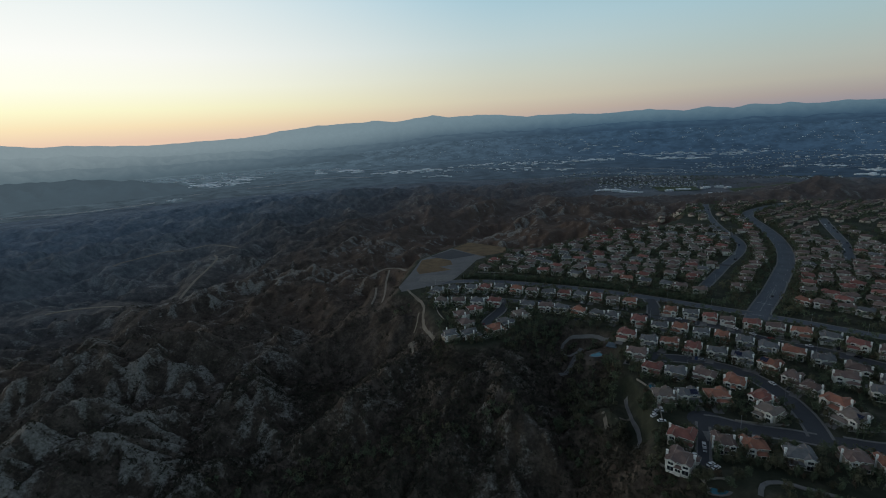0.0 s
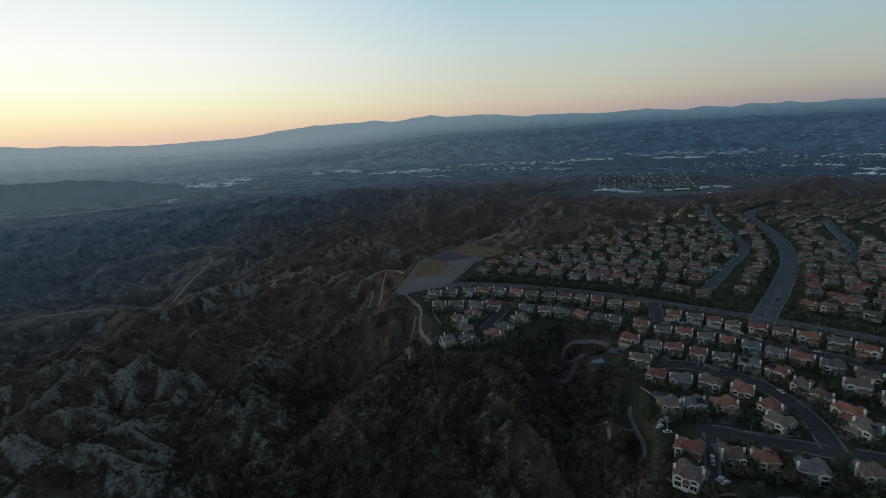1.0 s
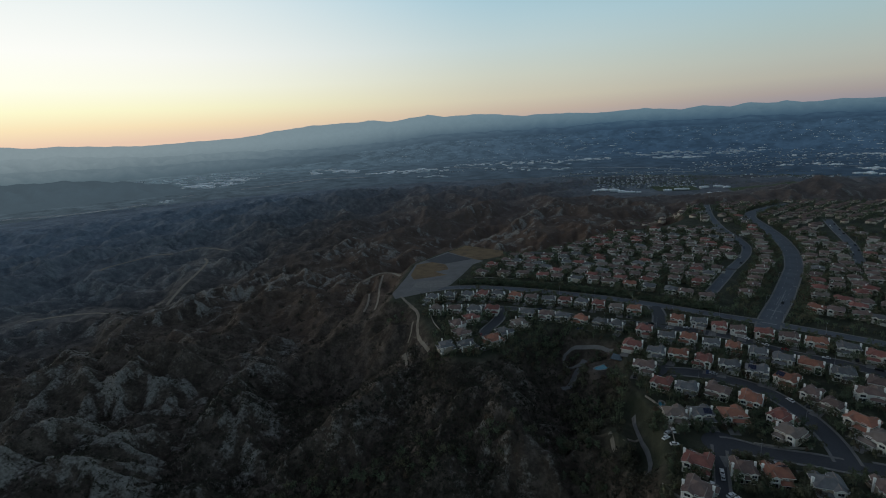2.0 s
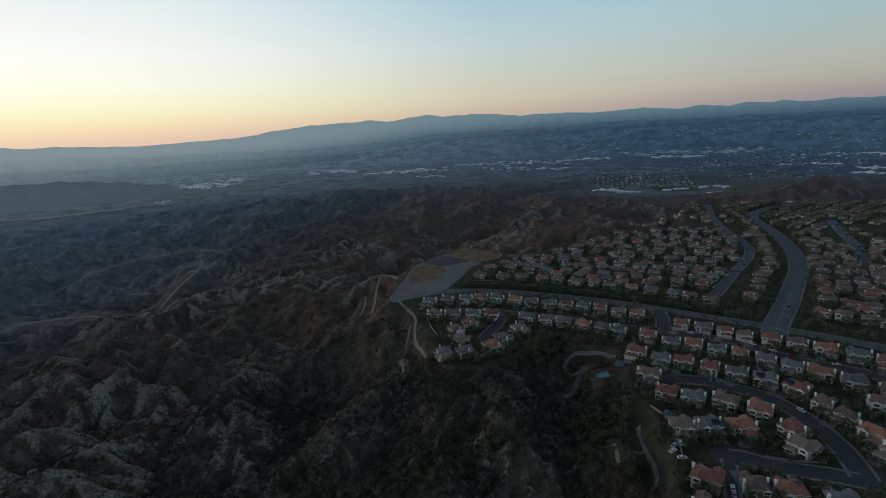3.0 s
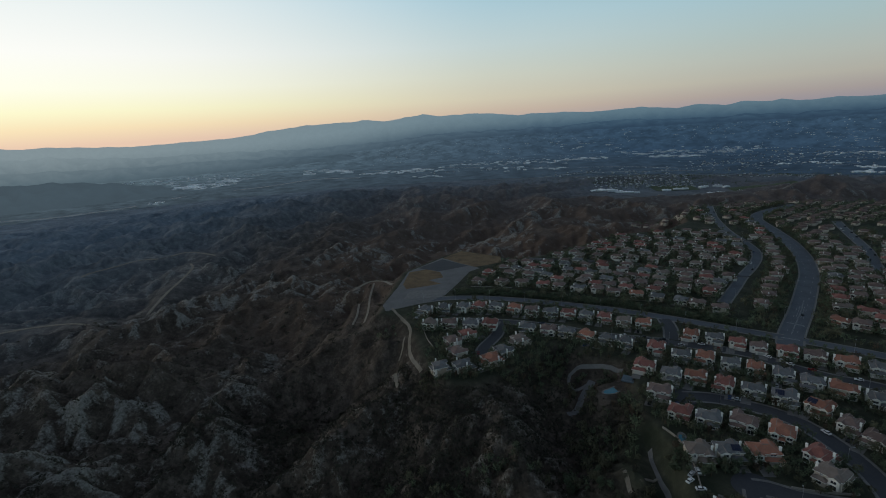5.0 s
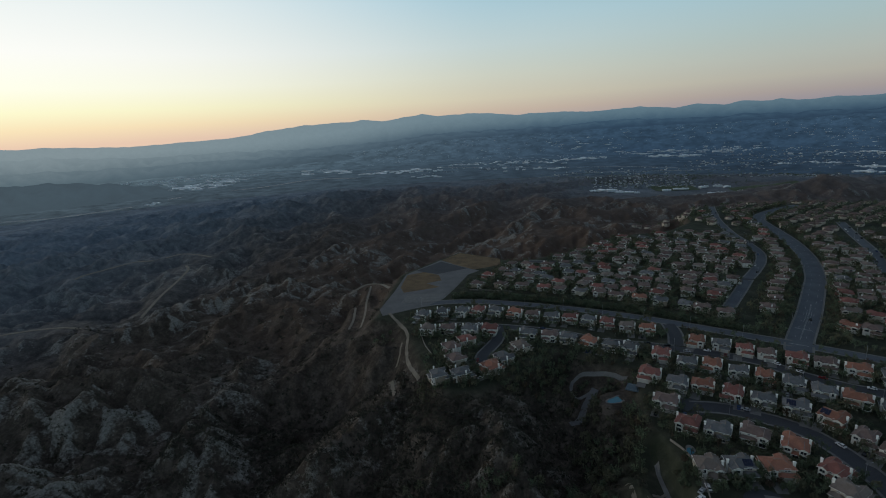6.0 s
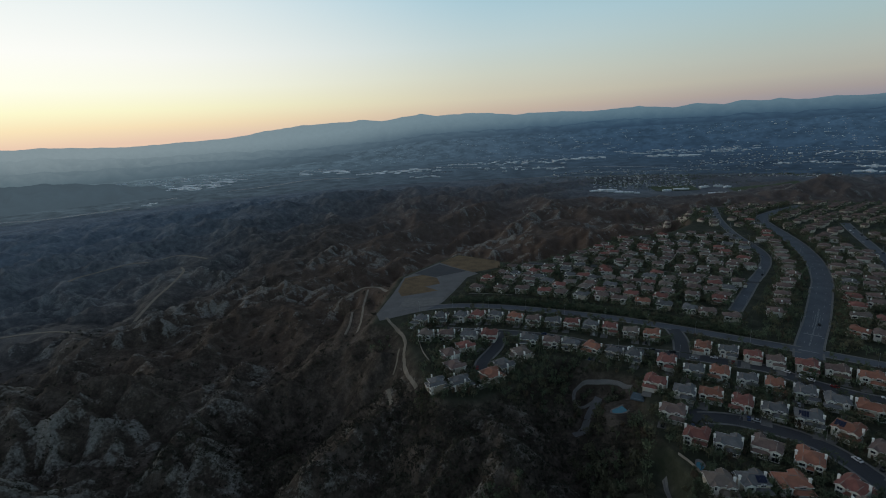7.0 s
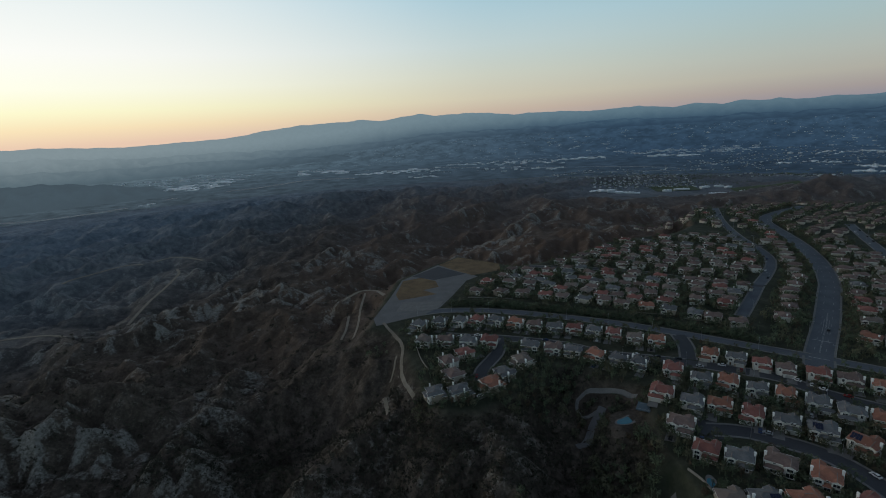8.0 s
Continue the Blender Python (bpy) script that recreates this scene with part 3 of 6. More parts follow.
def build_ground():
    """One sheet round the whole place, finest ahead, out to the foot of the ranges."""
    fine = np.radians(np.arange(-56, 56.01, 0.22))
    coarse = np.radians(np.arange(58, 303, 3.0))
    turn = np.concatenate([fine, coarse])
    rings = np.concatenate([np.arange(10, 150, 7.0), 150 * np.exp(np.arange(0, math.log(4590 / 150), 0.0074)), [4600.0]])
    a, r = np.meshgrid(turn, rings)
    x, y = r * np.sin(a), r * np.cos(a)
    z, rim, rib = np.moveaxis(land_rows(x, y), -1, 0)
    rows, cols = x.shape
    i, j = np.meshgrid(np.arange(rows - 1), np.arange(cols), indexing="ij")
    j2 = (j + 1) % cols
    quads = np.stack([i * cols + j, i * cols + j2, (i + 1) * cols + j2, (i + 1) * cols + j], -1).reshape(-1, 4)[:, ::-1]
    verts = np.stack([x, y, z], -1).reshape(-1, 3)
    me = bpy.data.meshes.new("ground")
    me.vertices.add(len(verts) + 1)
    me.vertices.foreach_set("co", np.concatenate([verts, [[0, 0, ground_z(0, 0)]]]).ravel())
    hub = np.stack([np.full(cols, len(verts)), (np.arange(cols) + 1) % cols, np.arange(cols)], -1)
    me.loops.add(quads.size + hub.size)
    me.loops.foreach_set("vertex_index", np.concatenate([quads.ravel(), hub.ravel()]).astype(np.int32))
    me.polygons.add(len(quads) + len(hub))
    starts = np.concatenate([np.arange(len(quads)) * 4, len(quads) * 4 + np.arange(len(hub)) * 3])
    me.polygons.foreach_set("loop_start", starts.astype(np.int32))
    me.polygons.foreach_set("use_smooth", np.ones(len(starts), bool))
    me.update(calc_edges=True)
    # Soil maps: bare clay, yards, and valley floor with painted distance haze.
    r = np.hypot(x, y)
    clay = ridge_land(x, y)[1]
    region = 0.55 * in_blob(x, y, 300, 950, 260, 90) + 0.58 * smooth01(430, 650, r) * (1 - smooth01(1500, 2000, r)) + 0.14
    region = region * np.clip(0.85 + 1.2 * wavy(x, y, 110, 4.4), 0.15, 1.7)
    grain = rib + 0.5 * wavy(x, y, 30, 4.4) + 0.35 * wavy(x, y, 11, 2.4)
    bare = np.clip(np.maximum(1.02 * clay * smooth01(-0.42, 0.42, grain), region * smooth01(-0.15, 0.6, grain)), 0, 1.1)
    # far: how strongly the painted haze covers land farther off
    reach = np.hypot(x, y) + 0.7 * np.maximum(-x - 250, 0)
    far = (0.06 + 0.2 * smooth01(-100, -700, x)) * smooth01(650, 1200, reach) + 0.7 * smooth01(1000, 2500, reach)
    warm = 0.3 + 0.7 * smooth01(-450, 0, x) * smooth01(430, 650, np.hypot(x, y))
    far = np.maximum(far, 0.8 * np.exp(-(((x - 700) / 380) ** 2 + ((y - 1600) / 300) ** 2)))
    green = np.maximum(smooth01(8, -3, rim), np.clip(2.6 * in_blob(x, y, 110, 262, 19, 38) - 0.4, 0, 1))
    soil_haze = np.stack([bare * (1 - smooth01(0, -10, rim)) * (1 - green), green, far, warm], -1).reshape(-1, 4)
    soil_haze = np.concatenate([soil_haze, soil_haze[:1]])
    me.color_attributes.new("soil_haze", "FLOAT_COLOR", "POINT").data.foreach_set("color", soil_haze.ravel().astype(np.float32))
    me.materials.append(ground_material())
    return tagged(new("ground", me), "dry scrub canyons with bare clay ridges and a built terrace", "ground", "", "structure")


build_ground()


# Where the far valley floor meets the ranges: bearing and elevation as the camera sees them, in degrees.
FOOT = [(-180, -3.0), (-42, -3.0), (-30, -3.1), (-20, -3.0), (-10, -2.4), (0, -1.5), (10, -1.3), (25, -1.1), (42, -0.95), (180, -1.0)]
EYE_Z, PLAIN_Z = 163.5, -107.6


def by_bearing(table, degrees):
    return np.interp(degrees, [c[0] for c in table], [c[1] for c in table])


def far_z(x, y):
    """Height of the far valley floor, tilted up beyond 4050 m to fit the camera's view."""
    r, b = np.hypot(x, y), np.degrees(np.arctan2(x, y))
    top = EYE_Z + 4600 * np.tan(np.radians(by_bearing(FOOT, b)))
    return PLAIN_Z + (top - PLAIN_Z) * np.clip((r - 4050) / 550, 0, 1)


BEARINGS = np.concatenate([np.arange(-180, -50, 1.0), np.arange(-50, 50, 0.12), np.arange(50, 180.1, 1.0)])


def sheet_of_rings(name, label, category, verts, depth, mat, n):
    rings = len(verts)
    faces = [(i * n + j, (i + 1) * n + j, (i + 1) * n + j + 1, i * n + j + 1) for i in range(rings - 1) for j in range(n - 1)]
    me = mesh_of(name, np.concatenate(verts).tolist(), faces, mat, True)
    me.attributes.new("depth", "FLOAT", "POINT").data.foreach_set("value", np.concatenate(depth).astype(np.float32))
    return tagged(new(name, me), label, category, "", "structure")


def build_plain(mat):
    """The hazy valley floor from where the near sheet fades, out to the foot of the ranges."""
    a, verts, depth = np.radians(BEARINGS), [], []
    for r in np.concatenate([np.arange(2480, 4050, 40.0), np.linspace(4050, 4640, 16)]):
        x, y = r * np.sin(a), r * np.cos(a)
        swell = 5 * np.clip(wavy(x, y, 330, 2.2) + 0.4 * wavy(x, y, 120, 5.2), 0, 1) * smooth01(2480, 2700, r)
        verts.append(np.stack([x, y, far_z(x, y) + swell], 1))
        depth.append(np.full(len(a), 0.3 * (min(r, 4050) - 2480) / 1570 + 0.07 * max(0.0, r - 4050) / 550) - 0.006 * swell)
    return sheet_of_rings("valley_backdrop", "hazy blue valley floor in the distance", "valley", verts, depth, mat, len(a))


def build_range(name, label, crest, near, far, base, spread, mat, rough=1.0):
    """A hazy range from its foot ring to its crest, whose heights go by bearing in degrees of elevation."""
    deg = BEARINGS[(BEARINGS >= crest[0][0]) & (BEARINGS <= crest[-1][0])]
    a, verts, depth = np.radians(deg), [], []
    rise = by_bearing(crest, deg) + rough * (0.10 * wavy(deg, 0 * deg, 1.7, 2.0) + 0.05 * wavy(deg, 0 * deg, 0.7, 3.0))
    top = EYE_Z + far * np.tan(np.radians(rise))
    for s in np.linspace(0, 1, 15):
        r = near + (far - near) * s
        x, y = r * np.sin(a), r * np.cos(a)
        foot = far_z(x, y) - 4
        spur = ridged(deg + 0.5 * wavy(deg, 5 * s + 0 * deg, 1.6, 1.0), 2.2 * s + 0 * deg, 1.9, 5.0) + 0.5 * ridged(deg, 4 * s + 0 * deg, 0.8, 3.0)
        z = foot + (top - foot) * (s + 0.22 * math.sin(math.pi * s) * (spur - 0.6)).clip(0, 1) if s < 1 else top
        verts.append(np.stack([x, y, z], 1))
        # haze by elevation; spurs and crests toned in the glow in place of shading
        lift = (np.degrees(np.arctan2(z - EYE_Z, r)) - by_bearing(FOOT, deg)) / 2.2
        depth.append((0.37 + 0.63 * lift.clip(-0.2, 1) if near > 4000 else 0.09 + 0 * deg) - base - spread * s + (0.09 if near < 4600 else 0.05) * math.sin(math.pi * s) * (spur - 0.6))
    return sheet_of_rings(name, label, "mountain range", verts, depth, mat, len(a))


MAIN_CREST = [(-180, 0.3), (-60, 0.4), (-41, 0.31), (-38.5, -0.02), (-35.7, -0.06), (-31, -0.38), (-26.3, -0.26), (-20.5, -0.13), (-18.1, 0.21), (-13.3, 0.74), (-8.3, 0.8), (-7.1, 0.98), (-4.6, 0.74),
              (-2.3, 1.0), (-0.4, 1.21), (1.2, 0.94), (5.6, 1.02), (10, 0.6), (14.8, 0.64), (17.8, 0.42), (22.8, 0.65), (26, 0.29), (28, 0.55), (30.4, 0.35), (31.8, 0.58), (34.1, 0.43), (34.9, 0.57),
              (37.1, 0.28), (39, 0.44), (41.5, 0.39), (60, 0.5), (180, 0.3)]
MIDDLE_CREST = [(-70, -0.9), (-40, -0.88), (-36, -0.96), (-32, -1.42), (-27, -1.42), (-21, -1.49), (-15, -1.75), (-10, -1.7), (-4, -1.4), (1.5, -0.95), (9, -0.9), (15, -0.85), (19, -0.6), (22, -0.5), (25, -0.75), (29, -0.8), (32, -0.6), (36, -0.75), (43, -0.7), (70, -0.7)]
LOW_CREST = [(-70, -1.9), (-42, -1.95), (-37, -2.1), (-33, -2.35), (-29, -2.3), (-24, -2.2), (-19, -2.4), (-14, -2.5), (-9, -2.75), (-6, -3.3)]
WEST_CREST = [(-70, -2.9), (-41, -3.0), (-38, -3.05), (-34.6, -3.3), (-32, -3.7), (-30, -3.95), (-27.8, -4.2), (-26.3, -4.9), (-25.5, -5.6)]
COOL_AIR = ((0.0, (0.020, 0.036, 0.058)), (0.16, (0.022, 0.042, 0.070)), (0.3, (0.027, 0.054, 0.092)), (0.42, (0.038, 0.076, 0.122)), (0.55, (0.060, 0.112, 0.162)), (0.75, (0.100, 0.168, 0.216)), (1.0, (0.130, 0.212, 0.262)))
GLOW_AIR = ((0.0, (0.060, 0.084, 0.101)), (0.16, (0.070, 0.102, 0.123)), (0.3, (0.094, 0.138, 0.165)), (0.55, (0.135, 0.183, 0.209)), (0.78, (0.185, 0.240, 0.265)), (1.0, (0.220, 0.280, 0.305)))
HAZE, VALLEY_HAZE = backdrop_material("far_range_haze", COOL_AIR, GLOW_AIR, False), backdrop_material("far_valley_haze", COOL_AIR, GLOW_AIR, True)
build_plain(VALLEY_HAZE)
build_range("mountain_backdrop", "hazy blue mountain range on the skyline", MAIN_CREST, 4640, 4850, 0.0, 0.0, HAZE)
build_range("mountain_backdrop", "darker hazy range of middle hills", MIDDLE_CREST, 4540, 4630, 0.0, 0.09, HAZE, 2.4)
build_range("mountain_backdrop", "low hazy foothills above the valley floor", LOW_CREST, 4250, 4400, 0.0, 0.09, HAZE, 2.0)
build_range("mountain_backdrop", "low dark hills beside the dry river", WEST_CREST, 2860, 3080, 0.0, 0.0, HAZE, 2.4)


# ---- streets, pavements and paths ----
def glide(points, step=4.0):
    """A smooth line through plan points, in metres."""
    p = np.array(points, float) * K
    p = np.concatenate([[2 * p[0] - p[1]], p, [2 * p[-1] - p[-2]]])
    out = []
    for a, b, c, d in zip(p, p[1:], p[2:], p[3:]):
        n = max(2, int(np.hypot(*(c - b)) / step))
        for t in np.arange(n) / n:
            out.append(0.5 * (2 * b + (c - a) * t + (2 * a - 5 * b + 4 * c - d) * t * t + (3 * b - a - 3 * c + d) * t**3))
    return np.array(out + [p[-2]])


def normals_of(line):
    d = np.gradient(line, axis=0)
    d /= np.hypot(d[:, 0], d[:, 1])[:, None] + 1e-9
    return np.stack([-d[:, 1], d[:, 0]], 1)


def ribbon(line, left, right, lift, thick=0.0, keep=None, across=2):
    """A strip laid on the land between two offsets from a line; thick gives it edges."""
    n = normals_of(line)
    cols = np.linspace(left, right, across)
    verts, faces = [], []
    zs = [lie(line[:, 0] + n[:, 0] * c, line[:, 1] + n[:, 1] * c)[0] + lift for c in cols]
    for i in range(len(line)):
        verts += [(*(line[i] + n[i] * c), z[i]) for c, z in zip(cols, zs)]
    if thick:
        verts += [(x, y, z - thick) for x, y, z in verts]
    half = len(line) * across
    for i in range(len(line) - 1):
        if keep is not None and not keep[i]:
            continue
        for j in range(across - 1):
            a, b = i * across + j, (i + 1) * across + j
            faces.append((a, a + 1, b + 1, b))
        if thick:
            a, b = i * across, (i + 1) * across
            faces.append((a, b, b + half, a + half))
            a, b = a + across - 1, b + across - 1
            faces.append((b, a, a + half, b + half))
    return verts, faces


ARTERIAL = [(181, 267.5), (190, 279), (205, 295.5), (221.5, 313.5), (254.6, 352.3), (273.7, 375.8), (298.8, 415), (321.5, 462), (338, 508), (350, 545), (360, 568), (380, 590), (412, 610), (450, 628)]
MIDDLE = [(-20, 366), (6, 372), (30, 369), (49, 363), (70, 354), (107, 335), (130, 320), (150, 305), (168, 291), (190, 274), (210, 257), (231, 238), (262, 213), (300, 180)]
STREETS = [
    ("arterial_road", "wide grey four lane road curving between house rows", ARTERIAL, 15.0, ASPHALT),
    ("collector_road", "grey two lane road below the planted bank", MIDDLE, 8.6, ASPHALT),
    ("street", "dark asphalt residential street between houses", [(86, 297), (107, 289), (125, 281), (141, 272), (157, 262), (166, 248), (178, 235), (190, 226), (205, 208), (226, 186), (260, 160)], 9, ASPHALT_DARK),
    ("street", "short dark asphalt street joining two roads", [(137, 312), (134, 298), (128, 284)], 9, ASPHALT_DARK),
    ("street", "dark asphalt residential street with a turning circle", [(107, 228.5), (113, 227.5), (120, 225), (127, 219.6), (135, 213), (140.5, 204), (143, 191), (142.6, 178), (140, 167), (137, 159)], 9.5, ASPHALT_DARK),
    ("street", "dark asphalt residential street with a turning circle", [(102, 174), (106.3, 172.5), (112.3, 168.2), (120.9, 164.5), (129.5, 161.3), (136, 158), (144, 155.6), (153, 151.6), (168, 148), (190, 144), (230, 130)], 9, ASPHALT_DARK),
    ("street", "narrow dark shared drive between two houses", [(100, 172.5), (98, 168.5), (95.5, 163.5), (92, 157), (88.9, 151), (86.5, 146.5)], 5, ASPHALT_DARK),
    ("street", "dark asphalt lane between house fronts", [(9, 333), (24, 328), (40, 324), (58, 317), (74, 309), (88, 298)], 8, ASPHALT_DARK),
    ("street", "dark asphalt lane running downhill between houses", [(40, 324), (36, 306), (26, 288), (24, 276)], 8, ASPHALT_DARK),
    ("street", "curving grey residential street between house rows", [(184, 330.5), (207.3, 356.5), (226.4, 378.4), (244.8, 397.4), (264, 420), (277.5, 443), (287.3, 474.7), (297.4, 515.5), (321.5, 580.9), (356.5, 654.4)], 8.2, ASPHALT),
    ("street", "grey residential street among roofs", [(229, 376), (212, 388), (190, 404), (165, 425), (138, 440), (100, 455), (80, 462)], 6, ASPHALT_DARK),
    ("street", "grey residential street among roofs", [(294, 474), (270, 482), (240, 500), (210, 518)], 6, ASPHALT_DARK),
    ("street", "grey residential street among roofs", [(322, 372), (329, 382), (341, 398), (354.6, 417.3), (369.3, 441.8), (388.4, 476.1), (405, 505), (420, 530)], 9, ASPHALT),
    ("street", "grey residential street among roofs", [(330, 260), (350, 300), (372, 340), (396, 380), (420, 420), (450, 470)], 9, ASPHALT),
]
LINES = [glide(s[2]) for s in STREETS]
HALF = [s[3] / 2 for s in STREETS]
LINE_POINTS = np.concatenate(LINES)
LINE_WIDTH = np.concatenate([np.full(len(a), h) for a, h in zip(LINES, HALF)])


def road_gap(x, y):
    """Metres from a place to the nearest kerb; minus on a road."""
    return float((np.hypot(LINE_POINTS[:, 0] - x, LINE_POINTS[:, 1] - y) - LINE_WIDTH).min())


for k, ((name, label, _, width, mat), line) in enumerate(zip(STREETS, LINES)):
    half = width / 2
    tagged(new(name, mesh_of(name, *ribbon(line, half, -half, 0.05 + 0.006 * k, 0, None, 3), mat)), label, "road", "", "structure")
    n = normals_of(line)
    others = [(a, h) for m, (a, h) in enumerate(zip(LINES, HALF)) if m != k]
    for sign in (1, -1):
        edge = line + sign * n * (half + 0.7)
        keep = [all((np.hypot(*(a - e).T) > h + 0.6).all() for a, h in others) for e in edge]
        lo, hi = sign * half, sign * (half + 1.4)
        shape = ribbon(line, max(lo, hi), min(lo, hi), 0.20 + 0.004 * k, 0.2, keep)
        if shape[1]:
            tagged(new("pavement", mesh_of("pavement", *shape, CONCRETE)), "pale concrete kerb and footway beside a road", "pavement", "", "structure")
for k, (line, radius) in enumerate(((LINES[4], 8.5), (LINES[5], 9.5))):
    cx, cy = line[0]
    ring = [(cx + radius * math.cos(a), cy + radius * math.sin(a), 0.11 + 0.005 * k) for a in np.linspace(0, 2 * np.pi, 40)[:-1]]
    tagged(new("turning_circle", mesh_of("turning_circle", ring, [tuple(range(39))], ASPHALT_DARK)), "round dark asphalt end of a street", "road", "", "structure")

# Painted lane lines, stop bars and a turn pocket on the wide road.
art, art_n = LINES[0], normals_of(LINES[0])


def paint_strip(line, offset, width, start, stop):
    shape = ribbon(line[start:stop], offset + width / 2, offset - width / 2, 0.075)
    tagged(new("lane_marking", mesh_of("lane_marking", *shape, PAINT)), "faded white painted line on asphalt", "road marking", "lane markings", "structure")


for offset in (-3.2, 3.2):
    for start in range(6, 120, 4):
        paint_strip(art, offset, 0.16, start, start + 2)
for offset in (-0.25, 0.25):
    paint_strip(art, offset, 0.14, 5, 26)
for offset in (-1.6, 1.6):
    paint_strip(art, offset, 0.18, 14, 22)
for along in (3, 10):
    c, t = art[along], art[along + 1] - art[along]
    t /= np.hypot(*t)
    q = np.array([-t[1], t[0]])
    pts = [c + q * a + t * b for a, b in ((5.6, -0.25), (5.6, 0.25), (-5.6, 0.25), (-5.6, -0.25))]
    tagged(new("stop_bar", mesh_of("stop_bar", [(*p, 0.08) for p in pts], [(3, 2, 1, 0)], PAINT)), "faded white stop bar across the road", "road marking", "", "structure")


def slab(name, label, category, outline, lift, mat):
    """A paved or planted sheet over plan points, with a shallow edge."""
    p = [(x * K, y * K, lift) for x, y in outline]
    n = len(p)
    area = sum(a[0] * b[1] - b[0] * a[1] for a, b in zip(p, p[1:] + p[:1]))
    if area < 0:
        p.reverse()
    verts = p + [(x, y, -0.6) for x, y, _ in p]
    faces = [tuple(range(n))] + [(i, i + n, (i + 1) % n + n, (i + 1) % n) for i in range(n)]
    return tagged(new(name, mesh_of(name, verts, faces, mat)), label, category, "", "structure")


slab("graded_lot", "pale grey graded gravel lot at the terrace edge", "lot", [(-33, 354), (-36, 366), (-28, 403), (-21, 444), (9, 482), (40, 442), (30, 433), (18, 402), (8, 379), (-4, 367)], 0.06, GRAVEL)
slab("straw_patch", "dry golden grass on the graded lot", "grass", [(-20, 442), (-6, 448), (6, 437), (8, 422), (-4, 417), (6, 406), (-10, 401), (-21, 398), (-24, 410)], 0.10, STRAW)
slab("straw_field", "dry golden grass field beyond the lot", "grass", [(10, 482), (28, 503), (62, 474), (60, 455), (46, 450), (36, 446), (20, 466)], 0.09, STRAW)
slab("asphalt_pad", "dark asphalt pad on the graded lot", "lot", [(-13, 453), (9, 477), (31, 451), (5, 440)], 0.11, ASPHALT_DARK)
slab("concrete_pad", "grey paved strip on the graded lot", "lot", [(-22, 376), (-18, 394), (10, 390), (5, 375)], 0.10, CONCRETE)


TRAIL_POINTS = []


def trail(label, points, width, mat=DIRT):
    line = glide(points, 3.0)
    TRAIL_POINTS.extend(tuple(p) for p in line)
    rng = np.random.RandomState(len(line))
    line = line + rng.normal(0, 0.15, line.shape)
    tagged(new("trail", mesh_of("trail", *ribbon(line, width / 2, -width / 2, 0.4, 0.8, None, 3), mat)), label, "trail", "", "structure")


trail("pale dirt trail down the scrub ridge", [(-29, 358), (-25, 348), (-17.6, 331), (-15.4, 320), (-15.6, 304), (-13, 288), (-8.3, 274)], 2.3)
trail("narrow pale footpath between scrub", [(-19.1, 319), (-20, 310), (-22.3, 305)], 1.4)
trail("narrow pale footpath between scrub", [(-25.6, 297), (-24.8, 293), (-21.1, 275)], 2.4)
trail("pale concrete path on a grassy slope", [(82, 206.5), (80.8, 200), (79.5, 191.4), (78.9, 183.5), (77.3, 177.5), (74.1, 173.5)], 2.0, CONCRETE)
trail("short pale path on the slope", [(68.0, 199.8), (67.7, 194.3), (66.7, 186.5)], 1.8)
trail("short pale path on the slope", [(71.1, 189.2), (75.5, 191.0), (79.3, 192.9)], 1.2)
trail("paved service loop in the gully", [(92, 260), (88.3, 265), (80, 270.5), (73.3, 273.5), (69, 272), (67.2, 266.5), (68.6, 262), (73.5, 263.5), (78, 265)], 2.1, CONCRETE)
trail("grey paved pad and ramp in the gully", [(78.4, 265), (72.8, 259), (66.5, 249), (61, 245)], 5.0, GRAVEL)
for line, width in zip(BENCHES, (4.5, 4.0, 5.0, 4.5, 2.2, 2.2, 3.0)):
    trail("pale dirt road over the hills" if width > 3.5 else "narrow pale dirt trail in scrub", [(p[0] / K, p[1] / K) for p in line], width)
trail("curved concrete path below the gardens", [(98, 133.5), (101, 137), (107, 138), (115, 133.5), (120, 130.5)], 2.2, CONCRETE)

# ---- houses ----
EAVE, LOW_EAVE, SLOPE = 5.0, 2.75, 0.45


FASCIA = []  # edge boards of the roofs made since the last house


def hip_roof(x0, x1, y0, y1, z, over=0.55, thick=0.22, gable=False):
    """Roof slab over a rectangle, ridge along x; gable: ends run straight up."""
    x0, x1, y0, y1 = x0 - over, x1 + over, y0 - over, y1 + over
    rise, run = SLOPE * (y1 - y0) / 2, (y1 - y0) / 2
    inset = 0.0 if gable else min(run, (x1 - x0) / 2 - 0.05)
    m = (y0 + y1) / 2
    top = [(x0, y0, z), (x1, y0, z), (x1, y1, z), (x0, y1, z), (x0 + inset, m, z + rise), (x1 - inset, m, z + rise)]
    low = [(x, y, h - thick) for x, y, h in top]
    f = [(0, 1, 5, 4), (1, 2, 5), (2, 3, 4, 5), (3, 0, 4)]
    if gable:
        f = [(0, 1, 5, 4), (2, 3, 4, 5)]
        sides = [(0, 1), (1, 5), (5, 2), (2, 3), (3, 4), (4, 0)]
    else:
        sides = [(0, 1), (1, 2), (2, 3), (3, 0)]
    cx, wide = (x0 + x1) / 2, 1.006
    FASCIA.append(([(cx + (x - cx) * wide, m + (y - m) * wide, h + 0.01) for x, y, h in top + low], [(b, a, a + 6, b + 6) for a, b in sides]))
    faces = f + [tuple(i + 6 for i in reversed(q)) for q in f] + [(b, a, a + 6, b + 6) for a, b in sides]
    return top + low, faces


